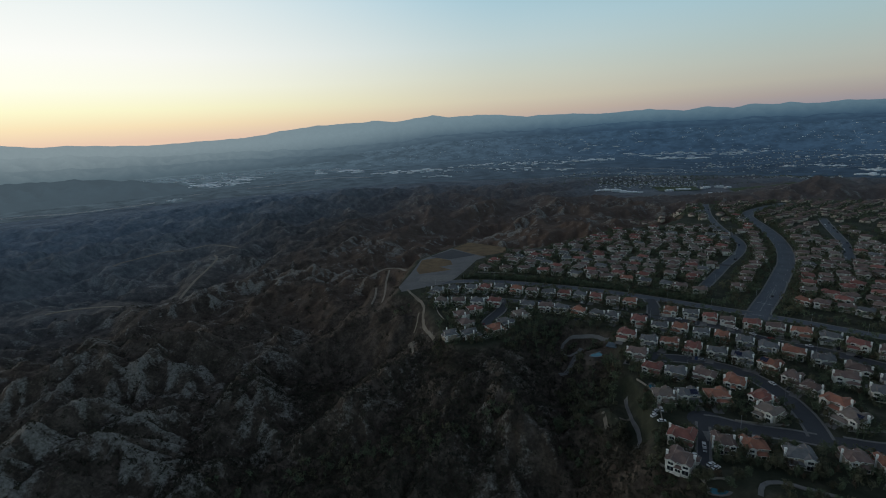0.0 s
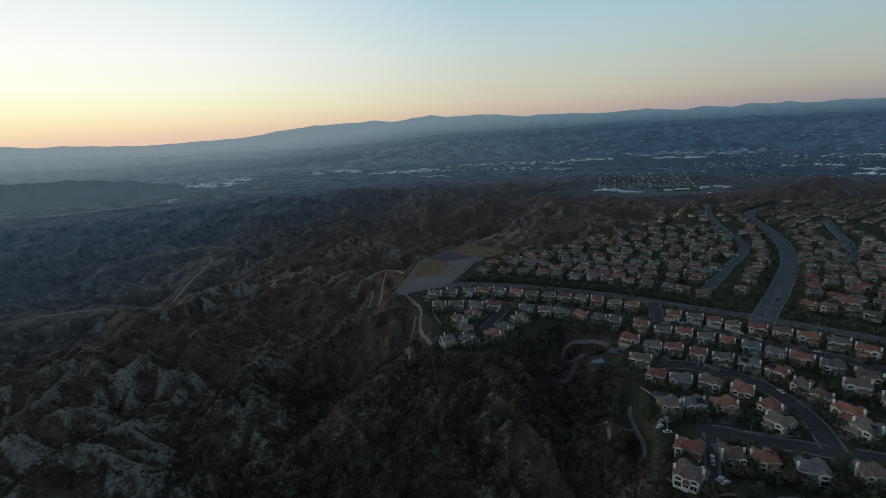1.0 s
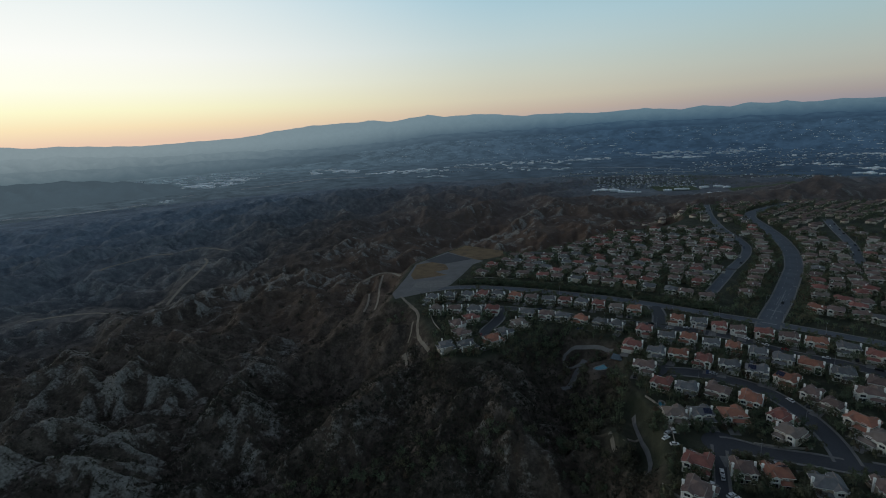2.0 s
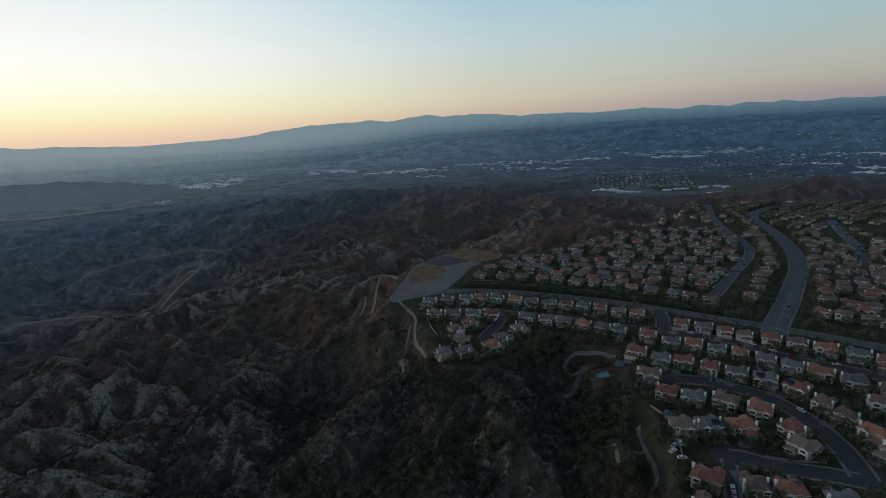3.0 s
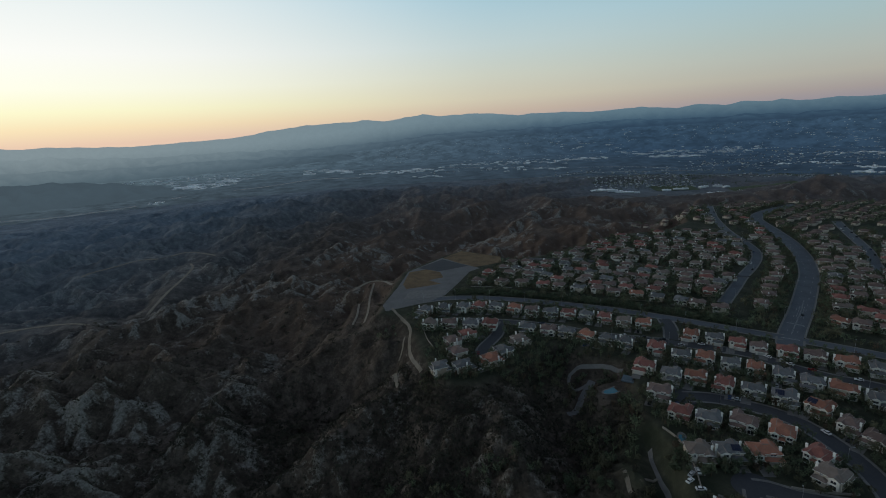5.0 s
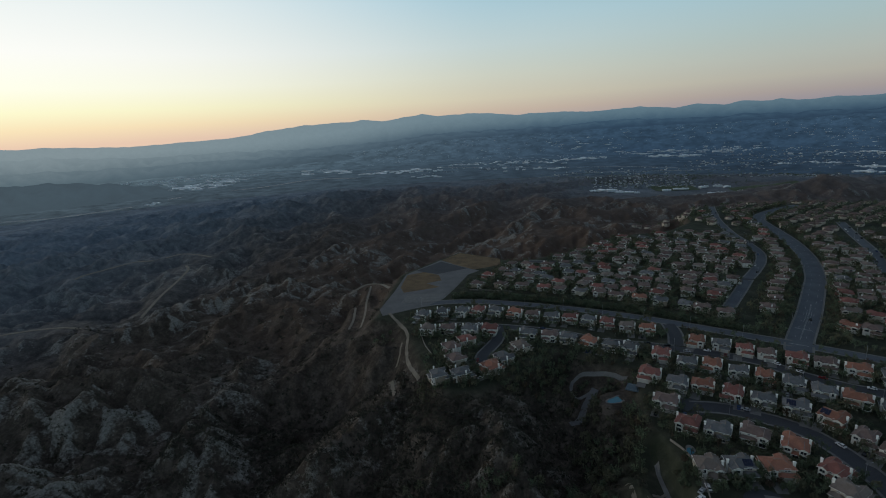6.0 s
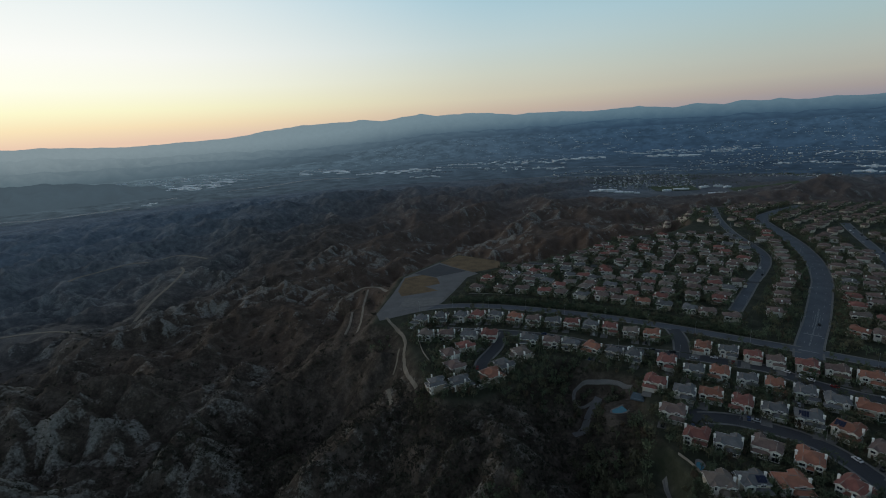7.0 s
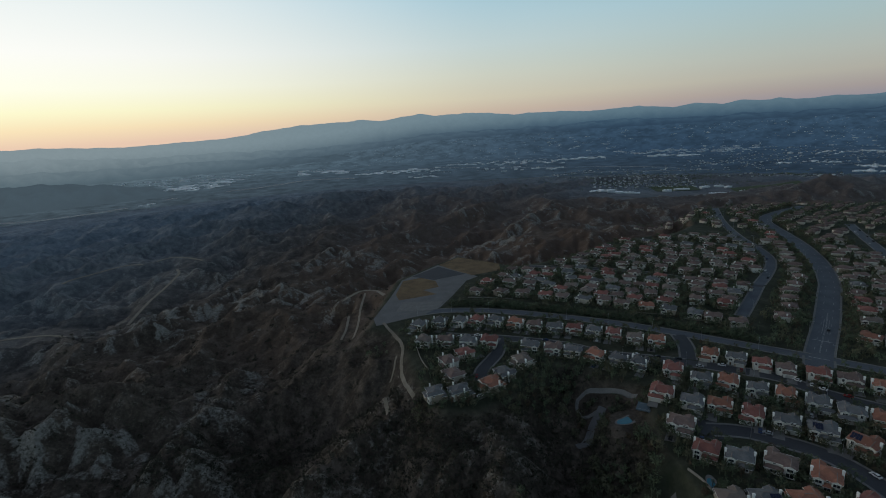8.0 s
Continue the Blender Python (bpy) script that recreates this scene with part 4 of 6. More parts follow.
def turned(shape):
    """The same roof with its ridge along y."""
    v, f = shape
    FASCIA[-1] = [(-y, x, z) for x, y, z in FASCIA[-1][0]], FASCIA[-1][1]
    return [(-y, x, z) for x, y, z in v], f


def bay_shape(x0, x1, y0, y1):
    """A two storey bay whose front runs up into a gable."""
    c, rise = (x0 + x1) / 2, SLOPE * (x1 - x0) / 2
    ring = [(x0, -1.2), (x1, -1.2), (x1, EAVE), (c, EAVE + rise), (x0, EAVE)]
    verts = [(x, y, z) for y in (y0, y1) for x, z in ring]
    return verts, [(0, 1, 2, 3, 4), (9, 8, 7, 6, 5)] + [((i + 1) % 5, i, i + 5, (i + 1) % 5 + 5) for i in range(5)]


def ring_frame(w, h, t=0.16, d=0.10):
    """A window's frame round an opening, facing -y, with a middle bar."""
    return join_shapes(box(-w / 2 - t, w / 2 + t, -d, 0.02, h, h + t), box(-w / 2 - t, w / 2 + t, -d - 0.05, 0.02, -t, 0),
                       box(-w / 2 - t, -w / 2, -d, 0.02, 0, h), box(w / 2, w / 2 + t, -d, 0.02, 0, h), box(-0.04, 0.04, -d * 0.7, 0.02, 0, h))


WINDOW_SIZES = {"wide": (2.2, 1.3), "tall": (1.1, 1.7), "small": (1.0, 1.0), "door": (2.6, 2.1)}
FRAMES = {k: mesh_of("window_frame", *ring_frame(*s), TRIM) for k, s in WINDOW_SIZES.items()}
PANES = {k: mesh_of("pane", *box(-s[0] / 2, s[0] / 2, -0.045, 0.0, 0, s[1]), GLASS) for k, s in WINDOW_SIZES.items()}
CHIMNEY = mesh_of("chimney", *join_shapes(box(-0.48, 0.48, -0.36, 0.36, -5.4, 3.3), box(-0.6, 0.6, -0.48, 0.48, 3.3, 3.55), box(-0.3, 0.3, -0.22, 0.22, 3.55, 3.8)), TRIM)
GARAGE_MESH = mesh_of("garage_door", *join_shapes(*[box(-2.4, 2.4, -0.08 + 0.01 * (i % 2), 0, 0.55 * i, 0.55 * i + 0.53) for i in range(4)]), GARAGE)
DOOR_MESH = mesh_of("front_door", *join_shapes(box(-0.5, 0.5, -0.06, 0, 0, 2.1), box(-0.4, -0.05, -0.08, 0, 1.2, 1.95), box(0.05, 0.4, -0.08, 0, 1.2, 1.95)), DOOR)
PANEL_MESH = mesh_of("solar_panel", *join_shapes(*[box(1.05 * i, 1.05 * i + 1.0, 1.7 * j, 1.7 * j + 1.65, 0, 0.06) for i in range(4) for j in range(2)]), PANEL)


def window(house, kind, x, y, z, turn, detail):
    m = pose(x, y, z, 0, 0, turn)
    if not detail:
        part("window", PANES[kind], None, house, "", m @ pose(0, -0.03, 0))
        return
    frame_ob = part("window", FRAMES[kind], None, house, "white framed window", m)
    part("pane", PANES[kind], None, frame_ob)


# Plans of the houses, front at -y: main block; two storey gabled bays, one storey wings and porch gables in front; the same behind. Each as x from, x to, depth.
HOUSE_PLANS = [
    dict(main=(-5.7, 5.7, -4.0, 4.4), bays=[(0.9, 5.3, 1.5)], wings=[(-5.9, 0.5, 2.8)], back_bays=[(-5.2, -1.4, 1.1)], back_wings=[(0.2, 5.4, 2.2)]),
    dict(main=(-5.4, 5.8, -4.4, 4.2), bays=[(1.8, 5.6, 1.1), (-4.6, -1.6, 0.8)], wings=[(-1.2, 6.2, 3.0)], back_bays=[(0.8, 5.0, 1.3)], back_wings=[(-5.0, 0.2, 2.4)]),
    dict(main=(-5.0, 5.0, -4.8, 4.8), bays=[(-4.8, -0.8, 1.3)], wings=[(-0.4, 6.4, 2.6)], back_bays=[(-4.6, -1.0, 1.2), (1.6, 4.8, 0.9)], back_wings=[(-0.8, 1.4, 1.6)]),
    dict(main=(-6.0, 5.2, -3.8, 4.4), bays=[(-5.8, -2.2, 1.8)], wings=[(-1.6, 5.6, 2.4)], back_bays=[(1.0, 5.0, 1.6)], back_wings=[(-5.8, 0.4, 2.0)]),
]


def mirrored(shape):
    """The same shape turned front to back."""
    v, f = shape
    return [(-x, -y, z) for x, y, z in v], f


def make_house(style, flip, detail):
    """A two storey tract house, 12 m by 11 m, its front at -y, after one of the plans."""
    s = -1 if flip else 1
    plan = HOUSE_PLANS[style]
    house = new("house", None)
    FASCIA.clear()

    def span(a, b):
        return (a, b) if s > 0 else (-b, -a)

    x0, x1 = span(*plan["main"][:2])
    y0, y1 = plan["main"][2:]
    mid = (y0 + y1) / 2
    walls, bays = [box(x0, x1, y0, y1, -1.2, EAVE)], []
    roofs = [hip_roof(x0, x1, y0, y1, EAVE)]
    for k, (face, bay_key, wing_key) in enumerate(((y0, "bays", "wings"), (-y1, "back_bays", "back_wings"))):
        back = k == 1
        for a, b, deep in plan[bay_key]:
            a, b = span(a, b) if not back else span(-b, -a)
            shape = bay_shape(a, b, face - deep, face + 0.3)
            bays.append(mirrored(shape) if back else shape)
            roof = turned(hip_roof(face - deep, -abs(mid) * 0.2, -b, -a, EAVE, gable=True))
            if back:
                roof, FASCIA[-1] = mirrored(roof), mirrored(FASCIA[-1])
            roofs.append(roof)
        for a, b, deep in plan[wing_key]:
            if not detail and back:
                continue
            a, b = span(a, b) if not back else span(-b, -a)
            shape = box(a, b, face - deep, face + 0.3, -1.2, LOW_EAVE)
            walls.append(mirrored(shape) if back else shape)
            roof = hip_roof(a, b, face - deep, face + 0.9, LOW_EAVE)
            if back:
                roof, FASCIA[-1] = mirrored(roof), mirrored(FASCIA[-1])
            roofs.append(roof)
    part("wall", join_shapes(*walls), STUCCO[0], house)
    for shape in bays if detail else bays[:1] + bays[-1:]:
        part("gabled_bay", shape, STUCCO[0], house, "white stucco gabled bay")
    part("roof", join_shapes(*roofs), ROOFS["b"], house)
    part("fascia", join_shapes(*FASCIA), TRIM, house, "white painted eave boards")
    if detail:
        for v, _ in roofs:
            a, b = Vector(v[4]), Vector(v[5])
            if (b - a).length > 0.8:
                part("ridge_cap", limb(a + Vector((0, 0, 0.02)), b + Vector((0, 0, 0.02)), 0.17, 0.17, 5), RIDGE, house, "pale mortared ridge tiles")
    sides = ((x0 - 0.35, 1.2), (x1 + 0.35, -1.6)) if detail and style % 2 == 0 else ((x1 + 0.35, -1.2),) if detail else ((x1 - 1.5, 1.5),) if style % 2 else ()
    for x, y in sides:
        part("chimney", CHIMNEY, None, house, "white stucco chimney", pose(x, y * s, 3.6))
    # Openings: the garage in the front wing, windows in the bays and walls.
    a, b, deep = plan["wings"][0]
    if detail:
        part("garage_door", GARAGE_MESH, None, house, "", pose(s * (a + b) / 2, y0 - deep - 0.01, 0))
    window(house, "wide", s * (a + b) / 2, y0 - 0.01, 3.85, 0, detail)
    for a, b, deep in plan["bays"]:
        window(house, "wide" if b - a > 3.5 else "tall", s * (a + b) / 2, y0 - deep - 0.01, 3.2, 0, detail)
    a, b, deep = plan["bays"][0]
    if detail:
        part("front_door", DOOR_MESH, None, house, "", pose(s * (a + b) / 2, y0 - deep - 0.01, 0))
    for a, b, deep in plan["back_bays"]:
        window(house, "wide", s * (a + b) / 2, y1 + deep + 0.01, 3.2, 180, detail)
        if detail:
            window(house, "door", s * (a + b) / 2, y1 + deep + 0.01, 0.2, 180, detail)
    a, b, deep = plan["back_wings"][0]
    window(house, "small", s * (a + b) / 2, y1 + 0.01, 3.9, 180, detail)
    if detail:
        window(house, "wide", s * (a + b) / 2, y1 + deep + 0.01, 0.9, 180, detail)
        for x, turn in ((x0 - 0.01, -90), (x1 + 0.01, 90)):
            window(house, "small", x, 2.9, 3.5, turn, detail)
    return house


PROTOTYPES = {}
HOUSES = []


def place_house(x, y, turn, tile, near, panel=False, fit=1.0):
    """x, y: plan units; turn: the way of its row; tile: the roof's colour letter."""
    k = len(HOUSES)
    rng = random.Random(k * 7 + 3)
    if not near and tile in "gt" and rng.random() < 0.5:
        tile = rng.choice("bbbr")
    key = (rng.randrange(4), rng.random() < 0.5, near)
    if key not in PROTOTYPES:
        PROTOTYPES[key] = make_house(*key)
    size, stray = fit * (rng.uniform(0.96, 1.02) if near else rng.uniform(0.94, 1.06)), 0.25 if near else 0.9
    spot = (x + rng.gauss(0, stray)) * K, (y + rng.gauss(0, stray)) * K
    if not near and road_gap(*spot) < 5.5:
        return None
    house = copy_thing(PROTOTYPES[key], pose(*spot, 0.12, 0, 0, turn + rng.gauss(0, 2 if near else 7)) @ Matrix.Diagonal((size, rng.uniform(0.96, 1.05) * fit**0.6 if near else rng.uniform(0.92, 1.06), rng.uniform(0.98, 1.06) * fit**0.4 if near else rng.uniform(0.88, 1.02), 1)))
    tone = rng.choices((0, 1, 2), (3, 4, 3))[0]
    for o in house.children:
        kind = o.name.split(".")[0]
        if kind in ("wall", "roof"):
            o.material_slots[0].link = "OBJECT"
            o.material_slots[0].material = STUCCO[tone] if kind == "wall" else ROOFS[tile]
    tagged(house, f"two storey {STUCCO_WORDS[tone]} stucco house with {ROOF_WORDS[tile]} roof", "house", "tract houses on the terrace")
    if panel:
        m = Matrix.Translation((0.5 if key[1] else -4.8, -3.6, EAVE + 0.62)) @ Euler((math.atan(SLOPE), 0, 0)).to_matrix().to_4x4()
        part("solar_panel", PANEL_MESH, None, house, "dark blue solar panels", m)
    HOUSES.append((*spot, turn))
    return house


# Rows: turn of the row in degrees, front to the south (0) or to the north (180), then x, y, tile of each house.
NEAR_ROWS = [
    (-10, 0, [(91.5, 190.5, "t"), (102, 189, "gp"), (114, 187, "o")]),
    (-38, 180, [(97.4, 215, "r"), (106.3, 209.3, "g"), (118, 205, "b"), (127, 197, "o")]),
    (-60, 180, [(131, 183.5, "r"), (127, 174, "t")]),
    (-70, 0, [(157, 178, "o"), (155, 166.5, "tp")]),
    (-14, 180, [(98.8, 156.8, "b"), (108.3, 153.6, "op"), (119.8, 147, "g"), (137.5, 144.2, "b"), (146.5, 141, "o"), (157, 137, "t"), (168, 134, "r")]),
    (-40, 180, [(79.3, 148.5, "b"), (85.9, 162, "r")]),
    (-58, 0, [(152, 211, "op"), (154.5, 199, "b"), (156, 190, "b")]),
    (-34, 180, [(171, 221.9, "o"), (179.5, 214, "g"), (187, 203, "bp"), (193, 191, "g"), (197, 179, "r"), (181, 183, "g"), (176, 196, "bp")]),
    (-34, 0, [(100, 253, "r"), (108.5, 245, "g"), (118.3, 240.5, "o"), (127, 233.3, "r"), (135.6, 227, "g"), (144.3, 220, "gp"), (97, 230.6, "b")]),
    (-34, 0, [(114, 271, "r"), (121.5, 261.5, "g"), (131.5, 258, "o"), (139.9, 249.9, "g"), (148, 244.5, "o"), (155.7, 237.1, "g"), (163, 229.1, "g")]),
    (-34, 0, [(139, 283.4, "o"), (147.6, 277.4, "g"), (155.7, 271.2, "r"), (163, 265, "b"), (172.9, 258.7, "r"), (181.6, 252, "b"), (190.4, 244.1, "o"), (200, 235.7, "g")]),
    (-40, 0, [(207, 226, "r"), (214.5, 217, "b"), (222, 207, "g"), (229, 197, "r"), (237, 187, "o")]),
    (-40, 0, [(84, 291, "o"), (93.2, 285.3, "g"), (102, 280.5, "g")]),
    (-26, 0, [(-5.8, 345.4, "g"), (6.3, 347.7, "g"), (18.5, 346.6, "g"), (30, 346, "r"), (41.1, 343, "g"), (52, 338.5, "o"), (62, 333.5, "b"), (73, 328.4, "g"), (83.5, 325, "r"), (92.9, 319.7, "g"), (102, 314.5, "r"),
                (111, 306.5, "t"), (120.3, 302, "o")]),
    (-20, 180, [(-2.9, 321.4, "t"), (9.2, 320.5, "b"), (21.6, 317.3, "g"), (32.9, 316, "r"), (54, 306, "g"), (65, 302.1, "b"), (74.5, 297.5, "g")]),
    (-70, 180, [(18.1, 302.8, "r"), (9, 295.2, "b"), (2.5, 265.5, "g"), (13, 266, "g"), (11, 281, "b")]),
    (-62, 0, [(46, 291, "t"), (35.5, 279, "g"), (28, 270, "o")]),
]
FAR_ROWS = [
    (-28, 180, [(34, 400, "b"), (51, 396, "g"), (66, 390, "b"), (80, 383.5, "t"), (91, 377, "b"), (103, 371, "g"), (114, 365, "b"), (125, 358.5, "g"), (135, 351, "o"), (145, 343.5, "g"), (156, 335.5, "g"), (166, 328, "b"), (175, 319, "b")]),
    (-28, 0, [(46, 419, "g"), (60, 415, "t"), (75, 409, "b"), (89, 403, "g"), (102, 398, "t"), (115, 391, "b"), (127, 385, "g"), (138, 378, "t"), (149, 371, "b"), (160, 364, "b"), (172, 356, "g"), (184, 348, "t")]),
    (-33, 180, [(68, 447, "t"), (82, 443, "g"), (96, 437, "t"), (110, 430, "g"), (124, 424, "b"), (137, 416, "g"), (149, 407, "b"), (161, 399, "g"), (173, 391, "t"), (185, 383, "b"), (197, 375, "g"), (207, 366, "b")]),
    (-33, 0, [(112, 460, "g"), (128, 455, "t"), (143, 450, "g"), (157, 443, "b"), (170, 434, "t"), (182, 425, "g"), (194, 416, "b"), (206, 407, "t"), (218, 398, "b"), (230, 391, "b")]),
    (-36, 180, [(146, 478, "b"), (160, 471, "g"), (174, 463, "t"), (187, 454, "g"), (200, 445, "b"), (213, 436, "g"), (226, 427, "t"), (239, 418, "b"), (250, 428, "r"), (259, 440, "b")]),
    (-36, 0, [(165, 500, "g"), (180, 492, "t"), (195, 483, "g"), (209, 473, "g"), (222, 463, "b"), (235, 454, "t"), (247, 446, "g"), (269, 455, "g"), (277, 468, "b")]),
    (-40, 180, [(190, 517, "t"), (205, 508, "g"), (220, 498, "t"), (234, 488, "g"), (249, 478, "b"), (262, 470, "g"), (228, 520, "g"), (243, 512, "t"), (258, 503, "g"), (272, 495, "b"), (286, 490, "g")]),
    (58, 180, [(204, 321, "b"), (215, 334, "b"), (224, 347, "t"), (235, 359, "b"), (246, 372, "b"), (256, 385, "b"), (266, 398, "t"), (274, 411, "b"), (282, 425, "b"), (290, 440, "t"), (298, 455, "b"), (306, 470, "b"), (313, 487, "t")]),
    (55, 0, [(190, 352, "t"), (202, 362, "g"), (214, 374, "b"), (244, 408, "b"), (285, 500, "g"), (292, 516, "t"), (297, 532, "g"), (303, 550, "b"), (309, 570, "t"), (315, 590, "g"), (322, 612, "t")]),
    (55, 180, [(322, 505, "g"), (328, 523, "t"), (335, 540, "g"), (341, 560, "g"), (347, 580, "t"), (354, 600, "g"), (362, 620, "t")]),
    (-42, 0, [(224, 288, "o"), (231.5, 281, "b"), (239, 274.5, "b"), (246, 267, "g"), (253, 260, "b"), (260, 252, "r"), (268, 244, "b")]),
    (-42, 180, [(240, 306, "t"), (248, 299, "r"), (256, 291, "g"), (264, 283, "b"), (272, 275, "t")]),
    (52, 180, [(250, 321, "r"), (260, 334, "r"), (269, 348, "b"), (278, 361, "g"), (288, 375, "t"), (300, 393, "b"), (313, 411, "t"), (324, 430, "b"), (333, 449, "g"), (342, 468, "b")]),
    (56, 0, [(268, 308, "r"), (278, 322, "g"), (288, 337, "b"), (298, 350, "t"), (309, 367, "b"), (320, 386, "t"), (330, 404, "b"), (339, 424, "t"), (348, 444, "b"), (356, 464, "t")]),
    (56, 180, [(300, 290, "b"), (312, 308, "r"), (322, 324, "b"), (332, 340, "b"), (343, 358, "t"), (354, 376, "b"), (364, 394, "b"), (374, 412, "t"), (383, 432, "b"), (392, 452, "t"), (400, 472, "b")]),
    (56, 0, [(316, 276, "t"), (328, 296, "b"), (340, 316, "b"), (352, 336, "r"), (362, 352, "t"), (374, 370, "b"), (386, 390, "b"), (398, 410, "t"), (408, 430, "g"), (420, 450, "t")]),
]
for rows, near in ((NEAR_ROWS, True), (FAR_ROWS, False)):
    for turn, front, row in rows:
        for x, y, tile in row:
            pitch = min(math.hypot(x - a, y - b) for a, b, _ in row if (a, b) != (x, y)) * K
            place_house(x, y, turn + front, tile[0], near, len(tile) > 1, min(1.06, max(0.86, (pitch - 1.6) / 13.2)) if near else 1.03)


def infill(outline, turn, limit):
    """More houses of the same kind where a block of the plan still has room."""
    rng = random.Random(limit)
    pts = np.array(outline, float)
    c, s = math.cos(radians(turn)), math.sin(radians(turn))
    mid, made = pts.mean(0), 0
    for v in np.arange(-140, 140, 13.0):
        for u in np.arange(-140, 140, 9.6):
            x, y = mid[0] + u * c - v * s, mid[1] + u * s + v * c
            inside = False
            for (ax, ay), (bx, by) in zip(pts, np.roll(pts, -1, 0)):
                if (ay > y) != (by > y) and x < (bx - ax) * (y - ay) / (by - ay) + ax:
                    inside = not inside
            taken = min(math.hypot(h[0] - x * K, h[1] - y * K) for h in HOUSES)
            if inside and made < limit and taken > 12.6 and road_gap(x * K, y * K) > 6.5:
                place_house(x, y, turn + (180 if round(v) % 2 else 0), rng.choice("bbbtggtr"), False)
                made += 1


infill([(40, 412), (172, 345), (222, 385), (262, 440), (284, 492), (284, 520), (225, 524), (175, 505), (120, 466), (70, 452)], -33, 75)
infill([(236, 300), (262, 262), (300, 268), (380, 370), (420, 460), (370, 490), (330, 440), (290, 370)], -40, 40)
infill([(204, 330), (222, 335), (300, 450), (322, 520), (312, 520), (280, 455)], 57, 8)
for proto in PROTOTYPES.values():
    remove_thing(proto)
HOUSE_XY = np.array([h[:2] for h in HOUSES])


def clear_of(x, y, house_gap=8.5, road=1.5):
    return np.hypot(*(HOUSE_XY - (x, y)).T).min() > house_gap and road_gap(x, y) > road


# Drives from garage to street.
for k, (x, y, turn) in enumerate(HOUSES[:96]):
    m = pose(x, y, 0, 0, 0, turn)
    side_x = 3.4 if k % 2 else -3.4
    ends = [m @ Vector((side_x + a, b, 0)) for a, b in ((-2.7, -13.5), (2.7, -13.5), (2.5, -5.0), (-2.5, -5.0))]
    verts = [(p.x, p.y, 0.10) for p in ends] + [(p.x, p.y, -0.3) for p in ends]
    faces = [(0, 1, 2, 3), (0, 4, 5, 1), (1, 5, 6, 2), (3, 7, 4, 0)]
    tagged(new("driveway", mesh_of("driveway", verts, faces, CONCRETE)), "pale concrete driveway in front of a garage", "driveway", "driveways", "structure")


# ---- trees and scrub ----
def crown_shape(seed, radius, height, clumps, leaves, low=0.0, blade=1.0):
    """A crown: small leaf blades massed round uneven clumps, with gaps between them."""
    rng = np.random.RandomState(seed)
    c = rng.normal(0, 1, (clumps, 3))
    c /= np.linalg.norm(c, axis=1)[:, None]
    c *= rng.uniform(0.35, 0.85, (clumps, 1))
    c = c * (radius, radius, height / 2) + (0, 0, low + height / 2)
    own = rng.uniform(0.28, 0.5, clumps) * radius
    pick = rng.randint(0, clumps, leaves)
    off = rng.normal(0, 1, (leaves, 3))
    off /= np.linalg.norm(off, axis=1)[:, None]
    p = c[pick] + off * (own[pick] * rng.uniform(0.55, 1.05, leaves))[:, None]
    a = rng.normal(0, 1, (leaves, 3))
    a -= off * (a * off).sum(1)[:, None] * 0.75
    a /= np.linalg.norm(a, axis=1)[:, None]
    b = np.cross(off, a)
    s = rng.uniform(0.16, 0.34, (leaves, 1)) * radius * 0.62 * blade
    verts = np.stack([p - a * s, p - b * s * 0.6, p + a * s, p + b * s * 0.6], 1).reshape(-1, 3)
    return verts, [(4 * i, 4 * i + 1, 4 * i + 2, 4 * i + 3) for i in range(leaves)]


def trunk_shape(seed, height, radius):
    rng = random.Random(seed)
    shapes = [limb((0, 0, -0.6), (0.1, 0.05, height * 0.45), radius, radius * 0.7)]
    for k in range(4):
        a = k * 1.6 + rng.random()
        shapes.append(limb((0.1, 0.05, height * (0.38 + 0.02 * k)), (math.cos(a) * height * 0.2, math.sin(a) * height * 0.2, height * rng.uniform(0.65, 0.8)), radius * 0.5, radius * 0.18, 5))
    return join_shapes(*shapes)


# radius, crown height, crown foot, clumps, leaf set, words
TREE_KINDS = [
    (2.8, 4.6, 1.5, 12, 0, "round dark green garden tree"),
    (3.4, 5.6, 1.8, 15, 1, "broad olive green garden tree"),
    (1.5, 7.0, 1.0, 12, 0, "tall narrow dark evergreen tree"),
    (2.2, 3.2, 0.7, 9, 1, "low bushy olive green tree"),
    (2.4, 4.0, 1.2, 10, 2, "half dry brownish tree"),
]
CROWNS = [mesh_of("crown", *crown_shape(40 + k, r, h, c + 6, 620, low, 0.62), LEAF[m]) for k, (r, h, low, c, m, _) in enumerate(TREE_KINDS)]
TRUNKS = [mesh_of("trunk", *trunk_shape(60 + k, low + h, 0.16 + 0.04 * r), BARK) for k, (r, h, low, c, m, _) in enumerate(TREE_KINDS)]
TREES = []  # x, y, kind, size


TRAIL_POINTS.extend((x, y) for x in np.arange(104, 132, 3.5) for y in np.arange(328, 345, 3.5))  # the level pad stays open
TRAIL_XY = np.array(TRAIL_POINTS)


TREE_CELLS = {}


def try_tree(x, y, kind, size, gap=7.4, road=2.2, apart=2.4):
    i, j = int(x // 2.5), int(y // 2.5)
    near = [t for a in (-1, 0, 1) for b in (-1, 0, 1) for t in TREE_CELLS.get((i + a, j + b), ())]
    if any((x - t[0]) ** 2 + (y - t[1]) ** 2 < apart**2 for t in near):
        return
    if np.hypot(*(TRAIL_XY - (x, y)).T).min() > 4.5 and clear_of(x, y, gap, road):
        TREES.append((x, y, kind, size))
        TREE_CELLS.setdefault((i, j), []).append((x, y))


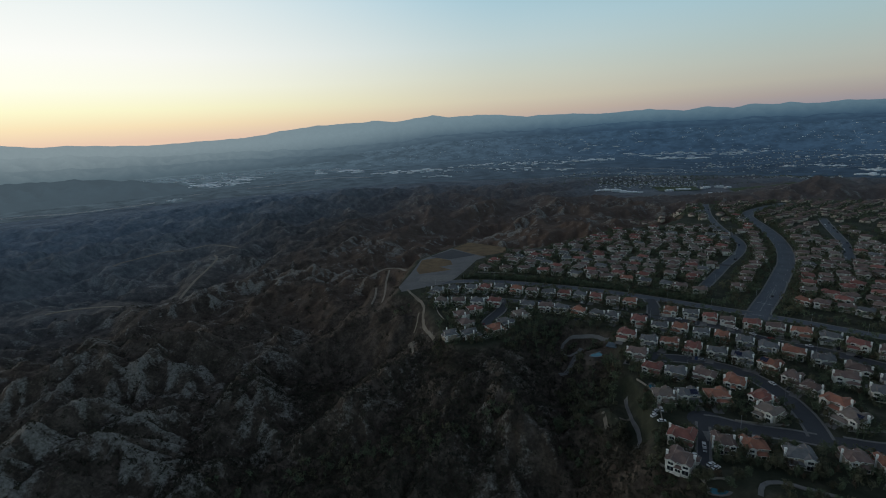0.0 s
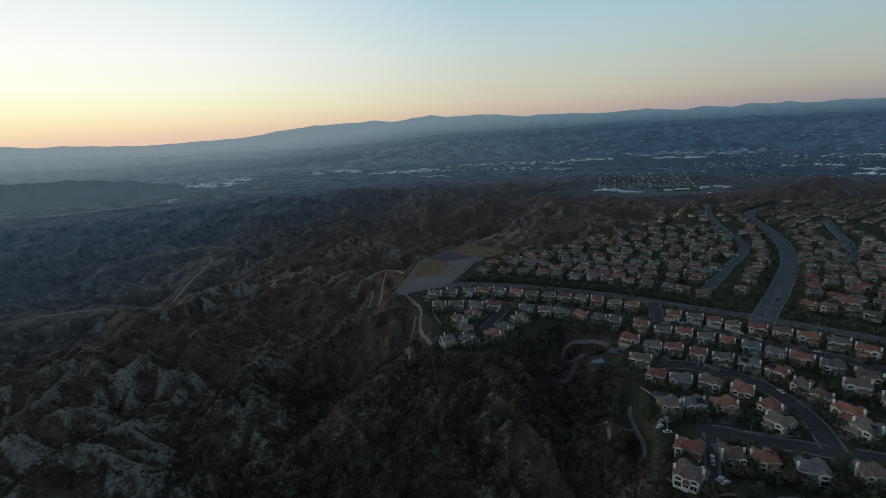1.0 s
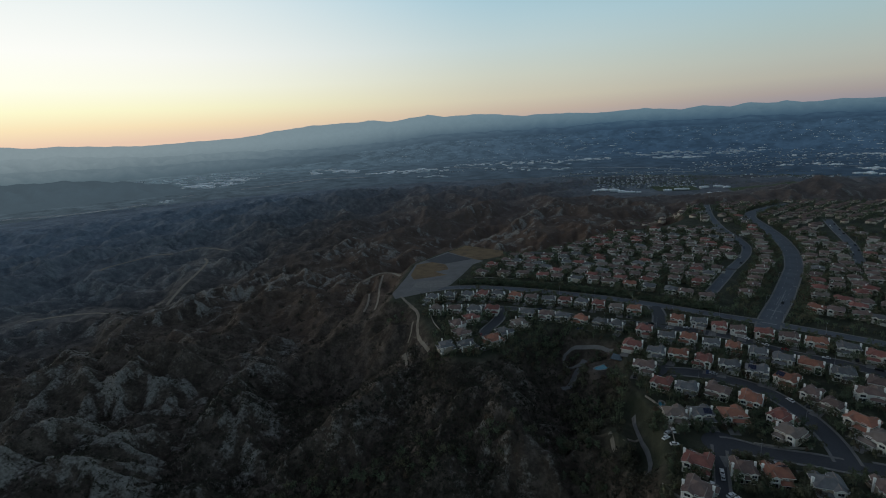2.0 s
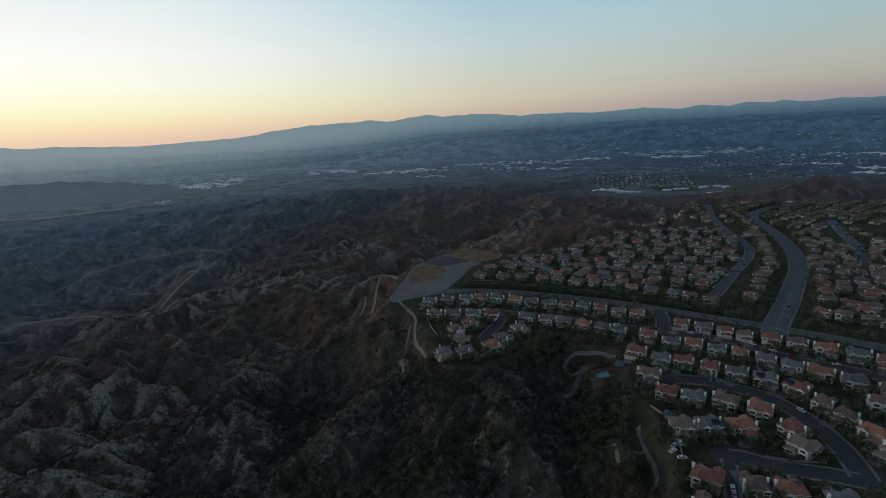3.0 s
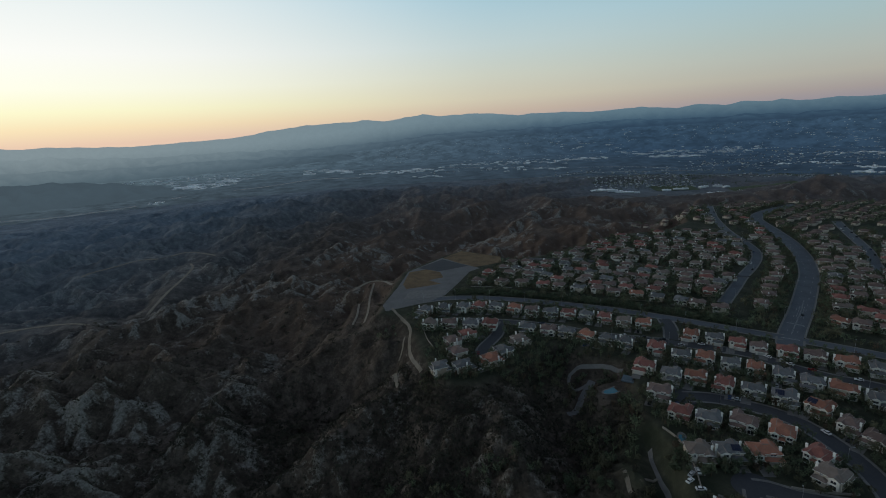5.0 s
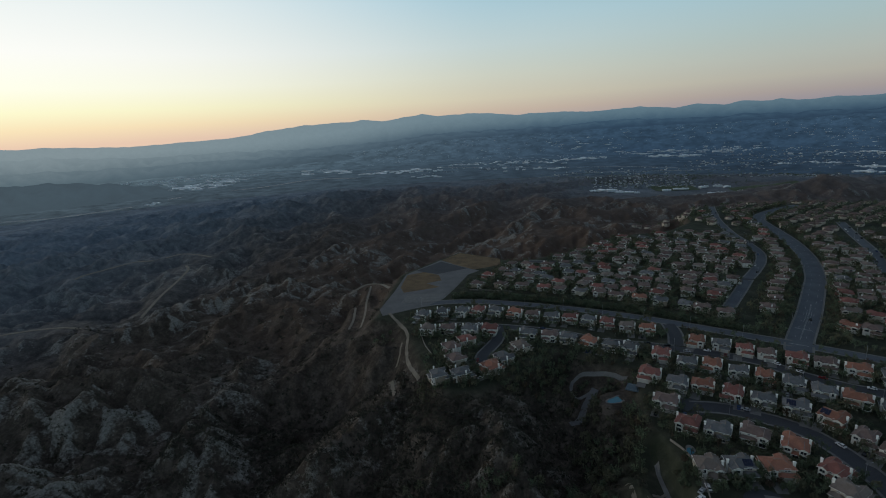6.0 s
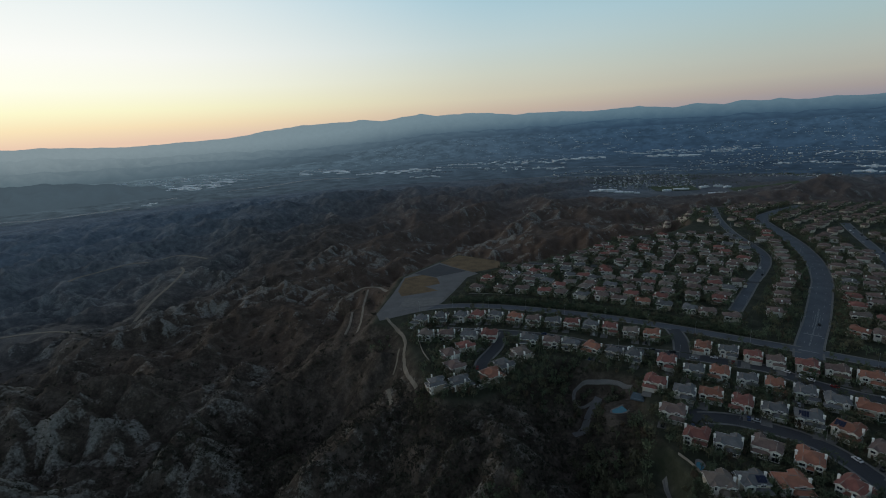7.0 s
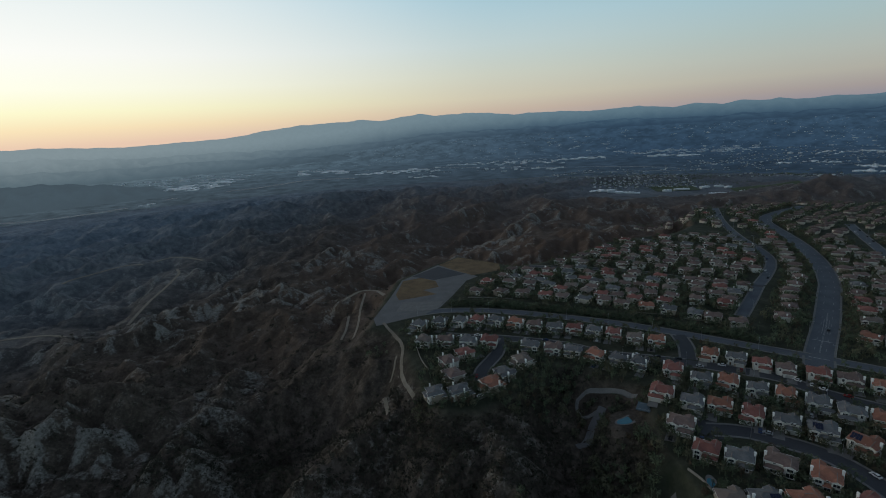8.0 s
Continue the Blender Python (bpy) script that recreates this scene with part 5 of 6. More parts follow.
rng = random.Random(11)
for k, (hx, hy, turn) in enumerate(HOUSES):  # gardens
    for _ in range(110 if k < 100 else 48):
        a, r = rng.uniform(0, 2 * math.pi), rng.uniform(6.9, 14)
        try_tree(hx + r * math.cos(a), hy + r * math.sin(a), rng.choices(range(5), (6, 3, 2, 4, 1))[0], rng.uniform(0.45, 1.1) if k < 100 else rng.uniform(0.6, 1.15), 6.7, 1.0, 2.2)
for line, half, near in ((LINES[0], HALF[0], 0), (LINES[1], HALF[1], 1)):  # verges of the two larger roads
    n = normals_of(line)
    for i in range(14 if near else 4, len(line) - 2):
        for sign in (1, -1):
            for _ in range(3 if near and sign > 0 else 2 if near else 6):
                off = half + rng.uniform(3.2, 15 if near else 21)
                x, y = line[i] + sign * n[i] * off + np.array([rng.uniform(-2, 2), rng.uniform(-2, 2)])
                if rng.random() < 0.85:
                    try_tree(x, y, rng.choices(range(5), (5, 3, 1, 6, 1))[0], rng.uniform(0.7, 1.2), 7.0, 2.4, 2.2)
SPOTS = [((64, 268), (22, 26), 90, 0.8, 1.4), ((70, 232), (14, 30), 110, 0.8, 1.5), ((84, 262), (12, 12), 40, 0.7, 1.1), ((40, 262), (18, 8), 46, 0.7, 1.2), ((0, 205), (80, 9), 90, 0.8, 1.3),
         ((100, 135), (26, 8), 55, 0.6, 1.1), ((60, 190), (14, 16), 30, 0.7, 1.2), ((-50, 200), (70, 12), 55, 0.7, 1.2), ((94, 222), (6, 10), 20, 0.6, 1.0), ((130, 130), (25, 6), 40, 0.6, 1.0),
         ((48, 288), (45, 26), 190, 0.7, 1.25), ((35, 330), (75, 13), 170, 0.6, 1.0), ((15, 285), (22, 30), 110, 0.6, 1.05)]
for (cx, cy), (rx, ry), count, lo, hi in SPOTS:  # the wooded gully and slopes
    for _ in range(count):
        a, r = rng.uniform(0, 2 * math.pi), math.sqrt(rng.random())
        try_tree((cx + rx * r * math.cos(a)) * K, (cy + ry * r * math.sin(a)) * K, rng.choices(range(5), (7, 5, 1, 3, 1))[0], rng.uniform(lo, hi), 7.5, 2.0, 2.4)
tree_xy = np.array([t[:2] for t in TREES])
tree_z, _ = lie(tree_xy[:, 0], tree_xy[:, 1])
order = np.argsort(np.hypot(tree_xy[:, 0] - 90, tree_xy[:, 1] - 200))
SINGLE = 240
for k in order[:SINGLE]:
    x, y, kind, size = TREES[k]
    tree = new("tree", None)
    tree.matrix_basis = pose(x, y, float(tree_z[k]) - 0.2, 0, 0, rng.uniform(0, 360)) @ Matrix.Diagonal((size, size, size * rng.uniform(0.85, 1.15), 1))
    part("trunk", TRUNKS[kind], None, tree)
    part("crown", CROWNS[kind], None, tree)
    tagged(tree, TREE_KINDS[kind][5], "tree", "garden and slope trees")


def scatter(name, label, category, shapes, places, mats):
    """Many small plants as one mesh: places are rows of x, y, z, turn, size, kind."""
    verts, loops, starts, slots, count, filled = [], [], [], [], 0, 0
    arrays = [(np.asarray(v, float), np.array([i for q in f for i in q]), np.array([len(q) for q in f])) for v, f in shapes]
    for x, y, z, turn, size, kind in places:
        v, flat, sizes = arrays[int(kind)]
        c, s = math.cos(turn) * size, math.sin(turn) * size
        verts.append(np.stack([v[:, 0] * c - v[:, 1] * s + x, v[:, 0] * s + v[:, 1] * c + y, v[:, 2] * size + z], 1))
        loops.append(flat + count)
        starts.append(np.concatenate([[0], np.cumsum(sizes)[:-1]]) + filled)
        slots.append(np.full(len(sizes), int(kind) if len(mats) > 1 else 0))
        count, filled = count + len(v), filled + len(flat)
    me = bpy.data.meshes.new(name)
    me.vertices.add(count)
    me.vertices.foreach_set("co", np.concatenate(verts).ravel())
    me.loops.add(filled)
    me.loops.foreach_set("vertex_index", np.concatenate(loops).astype(np.int32))
    first = np.concatenate(starts)
    me.polygons.add(len(first))
    me.polygons.foreach_set("loop_start", first.astype(np.int32))
    for m in mats:
        me.materials.append(m)
    me.polygons.foreach_set("material_index", np.concatenate(slots).astype(np.int32))
    me.update(calc_edges=True)
    return tagged(new(name, me), label, category, "", "stuff")


near_crowns = [join_shapes(crown_shape(80 + k, r, h, c + 3, 96, low, 1.05), limb((0, 0, -0.5), (0, 0, low + h * 0.4), 0.25, 0.15, 4)) for k, (r, h, low, c, m, _) in enumerate(TREE_KINDS)]
far_crowns = [join_shapes(crown_shape(90 + k, r, h, c + 3, 42, low, 1.45), limb((0, 0, -0.5), (0, 0, low + h * 0.4), 0.25, 0.15, 4)) for k, (r, h, low, c, m, _) in enumerate(TREE_KINDS)]
rest = [(TREES[k][0], TREES[k][1], float(tree_z[k]) - 0.2, rng.uniform(0, 6.28), TREES[k][3], TREES[k][2]) for k in order[SINGLE:]]
scatter("tree_growth", "dark green trees between houses and on banks", "trees", near_crowns, rest[:1500], [LEAF[t[4]] for t in TREE_KINDS])
scatter("tree_growth", "dark green trees among the farther house rows", "trees", far_crowns, rest[1500:], [LEAF[t[4]] for t in TREE_KINDS])

# Scrub on the canyon land.
BUSHES = [crown_shape(100 + k, 1.0, 1.2, 4, 13, 0.0, 1.7) for k in range(5)]
grow = np.random.RandomState(21)
count = 36000
ang, rad = np.radians(grow.uniform(-50, 32, count)), 170 * np.exp(grow.uniform(0, 1, count) ** 1.15 * math.log(850 / 170))
bx, by = rad * np.sin(ang), rad * np.cos(ang)
bz, brim = lie(bx, by)
hollow = ridged(bx + 22 * wavy(bx, by, 90, 3.1), by + 22 * wavy(bx, by, 90, 7.7), 62, 2.2)
trails = np.array(TRAIL_POINTS)[::2]
open_way = np.array([np.hypot(trails[:, 0] - a, trails[:, 1] - b).min() for a, b in zip(bx, by)]) > 4.0
keep = (brim > 3) & open_way & (in_blob(bx, by, 112, 262, 15, 40) < 0.5) & (grow.uniform(0, 1, count) < np.clip(0.8 - 0.6 * hollow + 0.5 * wavy(bx, by, 45, 1.1), 0.28, 1) * (1 - 0.8 * smooth01(420, 750, rad)))
places = [(x, y, z - 0.2, t, s, k) for x, y, z, t, s, k in zip(bx[keep], by[keep], bz[keep], grow.uniform(0, 6.28, keep.sum()), grow.uniform(0.6, 2.0, keep.sum()) ** 1.3 * (1 + rad[keep] / 1100), grow.randint(0, 5, keep.sum()))]
# Dense chaparral in the canyon below the terrace.
count = 22000
bx, by = grow.uniform(-190, 118, count), grow.uniform(185, 400, count)
bz, brim = lie(bx, by)
clear = np.minimum.reduce([np.hypot(bx - p[0], by - p[1]) for p in TRAIL_POINTS])
top = ridge_land(bx, by)[0]
keep = (brim > 4) & (clear > 5) & (in_blob(bx, by, 112, 262, 15, 40) < 0.5) & (grow.uniform(0, 1, count) < np.clip(0.45 + 0.05 * (bz - top) + 0.8 * wavy(bx, by, 40, 6.1), 0.15, 1))
places += [(x, y, z - 0.3, t, s, k) for x, y, z, t, s, k in zip(bx[keep], by[keep], bz[keep], grow.uniform(0, 6.28, keep.sum()), grow.uniform(1.1, 2.4, keep.sum()), grow.randint(0, 5, keep.sum()))]
# Single bushes dotted over the pale clay slopes.
gx, gy = np.meshgrid(np.arange(-360, -60, 4.2), np.arange(225, 480, 4.2))
bx, by = gx.ravel() + grow.uniform(-2.0, 2.0, gx.size), gy.ravel() + grow.uniform(-2.0, 2.0, gx.size)
bz, brim = lie(bx, by)
keep = (brim > 4) & (grow.uniform(0, 1, bx.size) < 0.6)
places += [(x, y, z - 0.2, t, q, k) for x, y, z, t, q, k in zip(bx[keep], by[keep], bz[keep], grow.uniform(0, 6.28, keep.sum()), grow.uniform(0.6, 1.35, keep.sum()), grow.randint(0, 5, keep.sum()))]
scatter("scrub", "low dark dry scrub over the canyon slopes", "scrub", BUSHES, places, [SCRUB])

# Hedge growth on the planted bank above the collector road.
line, n = LINES[1], normals_of(LINES[1])
places = []
for i in range(12, 68):
    for _ in range(20):
        p = line[i] + n[i] * (HALF[1] + rng.uniform(3, 15)) + np.array([rng.uniform(-2, 2), rng.uniform(-2, 2)])
        if clear_of(*p, 7.5, 2.4):
            places.append((*p, 0.0, rng.uniform(0, 6), rng.uniform(1.6, 2.7), rng.randrange(5)))
art_line, art_norm = LINES[0], normals_of(LINES[0])
for i in range(3, len(art_line) - 12):
    for sign in (1, -1):
        for _ in range(5):
            p = art_line[i] + sign * art_norm[i] * (HALF[0] + rng.uniform(2.8, 12)) + np.array([rng.uniform(-2, 2), rng.uniform(-2, 2)])
            if clear_of(*p, 7.5, 2.4):
                places.append((*p, 0.0, rng.uniform(0, 6), rng.uniform(0.8, 1.6), rng.randrange(5)))
for hx, hy, turn in HOUSES:
    for _ in range(10):
        a, r = rng.uniform(0, 6.28), rng.uniform(6.3, 12)
        x, y = hx + r * math.cos(a), hy + r * math.sin(a)
        if clear_of(x, y, 6.2, 2.0):
            places.append((x, y, 0.0, rng.uniform(0, 6), rng.uniform(0.5, 1.2), rng.randrange(5)))
scatter("hedge_growth", "dark green hedges and shrubs on banks and in gardens", "shrubs", [crown_shape(120 + k, 1.0, 1.5, 6, 26, 0.0, 1.25) for k in range(5)], places, [LEAF[0]])


# ---- garden walls, pools, lamps and cars ----
def garden_wall(label, points, height=1.8, thick=0.3):
    line = glide(points, 3.0)
    left = ribbon(line, thick / 2, -thick / 2, height, height + 0.8)
    tagged(new("garden_wall", mesh_of("garden_wall", *left, WALL)), label, "wall", "garden walls")


garden_wall("pale rendered wall along the terrace edge", [(87.5, 208), (88.6, 205), (89.9, 199), (88.7, 187.5), (85, 175.3)], 1.3)
garden_wall("pale rendered wall below the gardens", [(71.9, 157), (73.6, 153), (76.7, 148.6), (82.2, 144), (84.2, 138.2)], 1.1)
garden_wall("curved white wall beside a pool", [(83.5, 141), (86.7, 141), (90, 140.8), (91.6, 139)], 1.2)
garden_wall("long pale wall on the bank", [(128, 347), (130, 345.9), (141.6, 341)], 1.0)
garden_wall("long pale wall on the bank", [(150.5, 333), (155, 330), (161.5, 326.4)], 1.0)
garden_wall("long pale wall on the bank", [(168.6, 317), (173, 314), (177.6, 312)], 1.0)
garden_wall("long pale wall on the bank", [(28, 394), (40, 391), (58, 385)], 1.0)
garden_wall("low pale wall beside the street", [(112.8, 172.5), (117.6, 170.5), (124.9, 168.5), (131, 167.5)], 1.1)
garden_wall("low pale wall beside the street", [(149.6, 162.4), (154.5, 161), (162.9, 160.5)], 1.2)
garden_wall("pale rendered wall along the terrace edge", [(-9, 338), (-7.5, 322), (-5, 305), (-1, 292)], 1.2)
garden_wall("white rendered wall beside houses", [(4.9, 306.6), (5.7, 297.5), (6.3, 289.8)], 1.6)
garden_wall("pale wall under the house row", [(262, 246), (275, 234), (290, 222)], 1.6)


def pool(x, y, turn, rx, ry):
    """A free-form pool with a paved rim."""
    ob = new("swimming_pool", None)
    ob.matrix_basis = pose(x * K, y * K, ground_z(x * K, y * K) + 0.12, 0, 0, turn)
    a = np.linspace(0, 2 * math.pi, 28)[:-1]
    r = 1 + 0.16 * np.cos(2 * a) + 0.1 * np.sin(3 * a)
    inner = [(rx * q * math.cos(t), ry * q * math.sin(t)) for t, q in zip(a, r)]
    outer = [(1.0 + rx * q * math.cos(t) * 1.35, ry * q * math.sin(t) * 1.35) for t, q in zip(a, r)]
    n = len(inner)
    part("water", ([(*p, 0.02) for p in inner], [tuple(range(n))]), WATER, ob, "still blue pool water")
    verts = [(*p, 0.08) for p in inner] + [(*p, 0.08) for p in outer] + [(*p, -0.4) for p in outer] + [(*p, -0.1) for p in inner]
    faces = []
    for i in range(n):
        j = (i + 1) % n
        faces += [(i, i + n, j + n, j), (i + n, i + 2 * n, j + 2 * n, j + n), (i, j, j + 3 * n, i + 3 * n)]
    part("paved_rim", (verts, faces), CONCRETE, ob)
    tagged(ob, "small free form pool with a pale paved rim", "pool", "garden pools")


pool(87.6, 137.6, 20, 4.6, 3.0)
pool(81.5, 245.5, 25, 5.4, 3.2)
pool(91.5, 201, 60, 2.8, 2.0)
pool(143, 133, 0, 4.6, 2.6)

def sports_court(x, y, turn, wide, deep):
    """A small hard court on its level pad, with a net between two posts."""
    ob = new("sports_court", None)
    ob.matrix_basis = pose(x, y, ground_z(x, y) + 0.15, 0, 0, turn)
    part("surface", box(-wide / 2, wide / 2, -deep / 2, deep / 2, -0.5, 0.05), COURT, ob)
    for k in (-1, 1):
        part("boundary_line", box(-wide * 0.42, wide * 0.42, k * deep * 0.36 - 0.06, k * deep * 0.36 + 0.06, 0.05, 0.056), PAINT, ob)
        part("post", limb((0, k * deep * 0.42, 0), (0, k * deep * 0.42, 1.15), 0.05, 0.05), STEEL, ob)
    part("net", box(-0.02, 0.02, -deep * 0.42, deep * 0.42, 0.15, 1.05), RUBBER, ob)
    tagged(ob, "small blue grey hard court beside a pool", "sports court")


sports_court(125.5, 337.5, -33, 13.5, 8.5)

LAMP_POST = mesh_of("post", *join_shapes(limb((0, 0, -0.3), (0, 0, 0.7), 0.16, 0.13), limb((0, 0, 0.7), (0, 0, 8.6), 0.10, 0.06)), STEEL)
LAMP_ARM = mesh_of("arm", *limb((0, 0, 8.5), (0, -1.9, 8.9), 0.05, 0.04), STEEL)
LAMP_HEAD = mesh_of("lamp_head", *join_shapes(box(-0.16, 0.16, -2.6, -1.8, 8.82, 8.96), box(-0.12, 0.12, -2.5, -1.9, 8.76, 8.82)), STEEL)
for k, gap in ((0, 9), (1, 8), (2, 9), (4, 8), (5, 9), (9, 10), (12, 10)):
    n = normals_of(LINES[k])
    for i in range(4, len(LINES[k]) - 2, gap):
        sign = -1 if k in (1, 2) else (1 if (i // gap) % 2 else -1)
        p = LINES[k][i] + sign * n[i] * (HALF[k] + 1.2)
        if road_gap(*p) > 0.8:
            post = new("street_lamp", None)
            post.matrix_basis = pose(*p, 0.1, 0, 0, math.degrees(math.atan2(sign * n[i][1], sign * n[i][0])) - 90)
            part("post", LAMP_POST, None, post), part("arm", LAMP_ARM, None, post), part("lamp_head", LAMP_HEAD, None, post)
            tagged(post, "tall grey steel street lamp beside a road", "street lamp", "street lamps")


def prism(profile, half):
    """A side outline (x, z) pulled out to both sides in y."""
    n = len(profile)
    verts = [(x, s * half, z) for s in (-1, 1) for x, z in profile]
    faces = [tuple(range(n)), tuple(reversed(range(n, 2 * n)))] + [((i + 1) % n, i, i + n, (i + 1) % n + n) for i in range(n)]
    return verts, faces


def wheel_shape(x, y):
    a = np.linspace(0, 2 * math.pi, 14)[:-1]
    n = len(a)
    verts = [(x + 0.33 * math.cos(t), y + s, 0.33 + 0.33 * math.sin(t)) for s in (-0.11, 0.11) for t in a]
    return verts, [tuple(range(n)), tuple(reversed(range(n, 2 * n)))] + [((i + 1) % n, i, i + n, (i + 1) % n + n) for i in range(n)]


CAR_BODY = prism([(-2.25, 0.32), (-2.3, 0.75), (-2.1, 0.98), (-1.2, 1.02), (1.0, 1.0), (2.1, 0.84), (2.3, 0.62), (2.25, 0.32)], 0.9)
CAR_CABIN = prism([(-1.75, 1.0), (-1.25, 1.44), (0.25, 1.46), (1.05, 1.0)], 0.74)
CAR_ROOF = prism([(-1.3, 1.42), (-1.2, 1.5), (0.2, 1.52), (0.32, 1.44)], 0.72)
BODY_MESHES = [mesh_of("body", *CAR_BODY, m) for m in CAR_PAINT]
ROOF_MESHES = [mesh_of("roof", *CAR_ROOF, m) for m in CAR_PAINT]
CABIN_MESH = mesh_of("glass_cabin", *CAR_CABIN, GLASS)
WHEEL_MESHES = [mesh_of("wheel", *wheel_shape(x, y), RUBBER) for x in (-1.4, 1.4) for y in (-0.82, 0.82)]
LIGHT_MESHES = [mesh_of("headlight", *box(2.16, 2.3, y - 0.2, y + 0.2, 0.6, 0.74), TRIM) for y in (-0.6, 0.6)]


def car(x, y, turn, paint):
    ob = new("car", None)
    ob.matrix_basis = pose(x, y, 0.16, 0, 0, turn)
    part("body", BODY_MESHES[paint], None, ob), part("roof", ROOF_MESHES[paint], None, ob), part("glass_cabin", CABIN_MESH, None, ob)
    for me in WHEEL_MESHES:
        part("wheel", me, None, ob)
    for me in LIGHT_MESHES:
        part("headlight", me, None, ob)
    tagged(ob, f"{CAR_WORDS[paint]} car parked on a residential street", "car", "parked cars")


rng = random.Random(31)
for k in (2, 4, 7, 8, 9, 12):
    line, n = LINES[k], normals_of(LINES[k])
    for i in range(3, len(line) - 1, 3):
        if rng.random() < 0.42:
            sign = rng.choice((1, -1))
            p = line[i] + sign * n[i] * (HALF[k] - 1.3)
            if all(np.hypot(*(a - p).T).min() > h for m, (a, h) in enumerate(zip(LINES, HALF)) if m != k):
                car(*p, math.degrees(math.atan2(n[i][1], n[i][0])) - 90 + (180 if sign > 0 else 0), rng.choices(range(5), (5, 4, 3, 1, 1))[0])
for k in range(0, 96, 3):
    x, y, turn = HOUSES[k]
    m = pose(x, y, 0, 0, 0, turn)
    p = m @ Vector((3.4 if k % 2 else -3.4, -11.0, 0))
    if ground_z(p.x, p.y) > -0.1 and np.hypot(*(HOUSE_XY - (p.x, p.y)).T).min() > 8.5:
        car(p.x, p.y, turn + 90, rng.choices(range(5), (5, 4, 3, 1, 1))[0])
for x, y, turn, paint in ((89.8, 147.8, 25, 0), (90.6, 146.0, 25, 0), (93, 158.5, 65, 0), (91.9, 156, 65, 1), (83, 178.5, 30, 0), (85, 181.5, 40, 1), (84.5, 174.5, -5, 0)):
    car(x * K, y * K, turn, paint)
car(*art[16] + art_n[16] * -2.0, 48, 2)


# ---- the valley: sheds, a campus, far homes and groves ----
def shed(x, y, w, d, h, turn, label, roof=METAL_ROOF):
    ob = new("warehouse", None)
    ob.matrix_basis = pose(x, y, (float(far_z(x, y)) if math.hypot(x, y) > 2480 else ground_z(x, y)) - 1.5, 0, 0, turn)
    part("wall", box(-w / 2, w / 2, -d / 2, d / 2, 0, h + 1.5), TILT_UP, ob)
    part("roof", join_shapes(box(-w / 2 - 0.4, w / 2 + 0.4, -d / 2 - 0.4, d / 2 + 0.4, h + 1.5, h + 2.1), box(-w * 0.3, -w * 0.2, -2, 2, h + 2.1, h + 3.6), box(w * 0.1, w * 0.2, 1, 4, h + 2.1, h + 3.4)), roof, ob)
    tagged(ob, label, "warehouse", "valley warehouses")


rng = random.Random(77)
SHEDS = []
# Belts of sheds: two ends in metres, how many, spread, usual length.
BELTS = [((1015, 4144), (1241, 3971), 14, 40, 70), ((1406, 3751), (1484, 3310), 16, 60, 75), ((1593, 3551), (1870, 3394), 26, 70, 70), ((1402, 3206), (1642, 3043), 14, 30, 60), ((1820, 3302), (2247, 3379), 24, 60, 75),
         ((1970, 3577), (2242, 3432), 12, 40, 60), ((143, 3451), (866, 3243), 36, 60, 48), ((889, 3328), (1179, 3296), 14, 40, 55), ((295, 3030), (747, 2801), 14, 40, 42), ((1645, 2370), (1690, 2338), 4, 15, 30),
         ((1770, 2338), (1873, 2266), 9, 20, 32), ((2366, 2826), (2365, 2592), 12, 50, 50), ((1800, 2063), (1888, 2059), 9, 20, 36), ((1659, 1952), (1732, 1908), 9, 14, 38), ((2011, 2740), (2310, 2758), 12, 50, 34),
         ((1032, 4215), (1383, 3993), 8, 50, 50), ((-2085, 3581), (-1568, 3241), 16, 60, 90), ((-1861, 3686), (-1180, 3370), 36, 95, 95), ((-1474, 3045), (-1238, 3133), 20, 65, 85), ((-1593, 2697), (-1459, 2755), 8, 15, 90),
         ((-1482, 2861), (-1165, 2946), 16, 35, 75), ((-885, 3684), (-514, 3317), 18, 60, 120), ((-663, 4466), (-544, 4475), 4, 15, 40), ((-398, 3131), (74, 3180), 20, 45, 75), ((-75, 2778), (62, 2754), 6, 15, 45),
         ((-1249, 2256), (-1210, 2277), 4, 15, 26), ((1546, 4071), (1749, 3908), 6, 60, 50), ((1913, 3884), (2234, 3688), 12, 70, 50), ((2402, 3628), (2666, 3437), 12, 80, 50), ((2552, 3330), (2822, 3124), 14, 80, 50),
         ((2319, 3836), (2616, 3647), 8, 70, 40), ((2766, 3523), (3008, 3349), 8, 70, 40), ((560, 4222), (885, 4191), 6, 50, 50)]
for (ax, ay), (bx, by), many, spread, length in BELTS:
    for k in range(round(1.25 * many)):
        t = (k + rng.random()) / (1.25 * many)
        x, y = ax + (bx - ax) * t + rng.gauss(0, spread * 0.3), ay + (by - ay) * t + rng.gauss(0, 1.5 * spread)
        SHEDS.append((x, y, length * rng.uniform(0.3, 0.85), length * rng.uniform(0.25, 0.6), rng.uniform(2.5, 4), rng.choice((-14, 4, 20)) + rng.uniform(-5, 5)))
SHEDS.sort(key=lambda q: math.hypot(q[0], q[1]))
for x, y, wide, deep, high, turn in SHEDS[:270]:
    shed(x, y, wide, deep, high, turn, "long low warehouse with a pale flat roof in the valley")
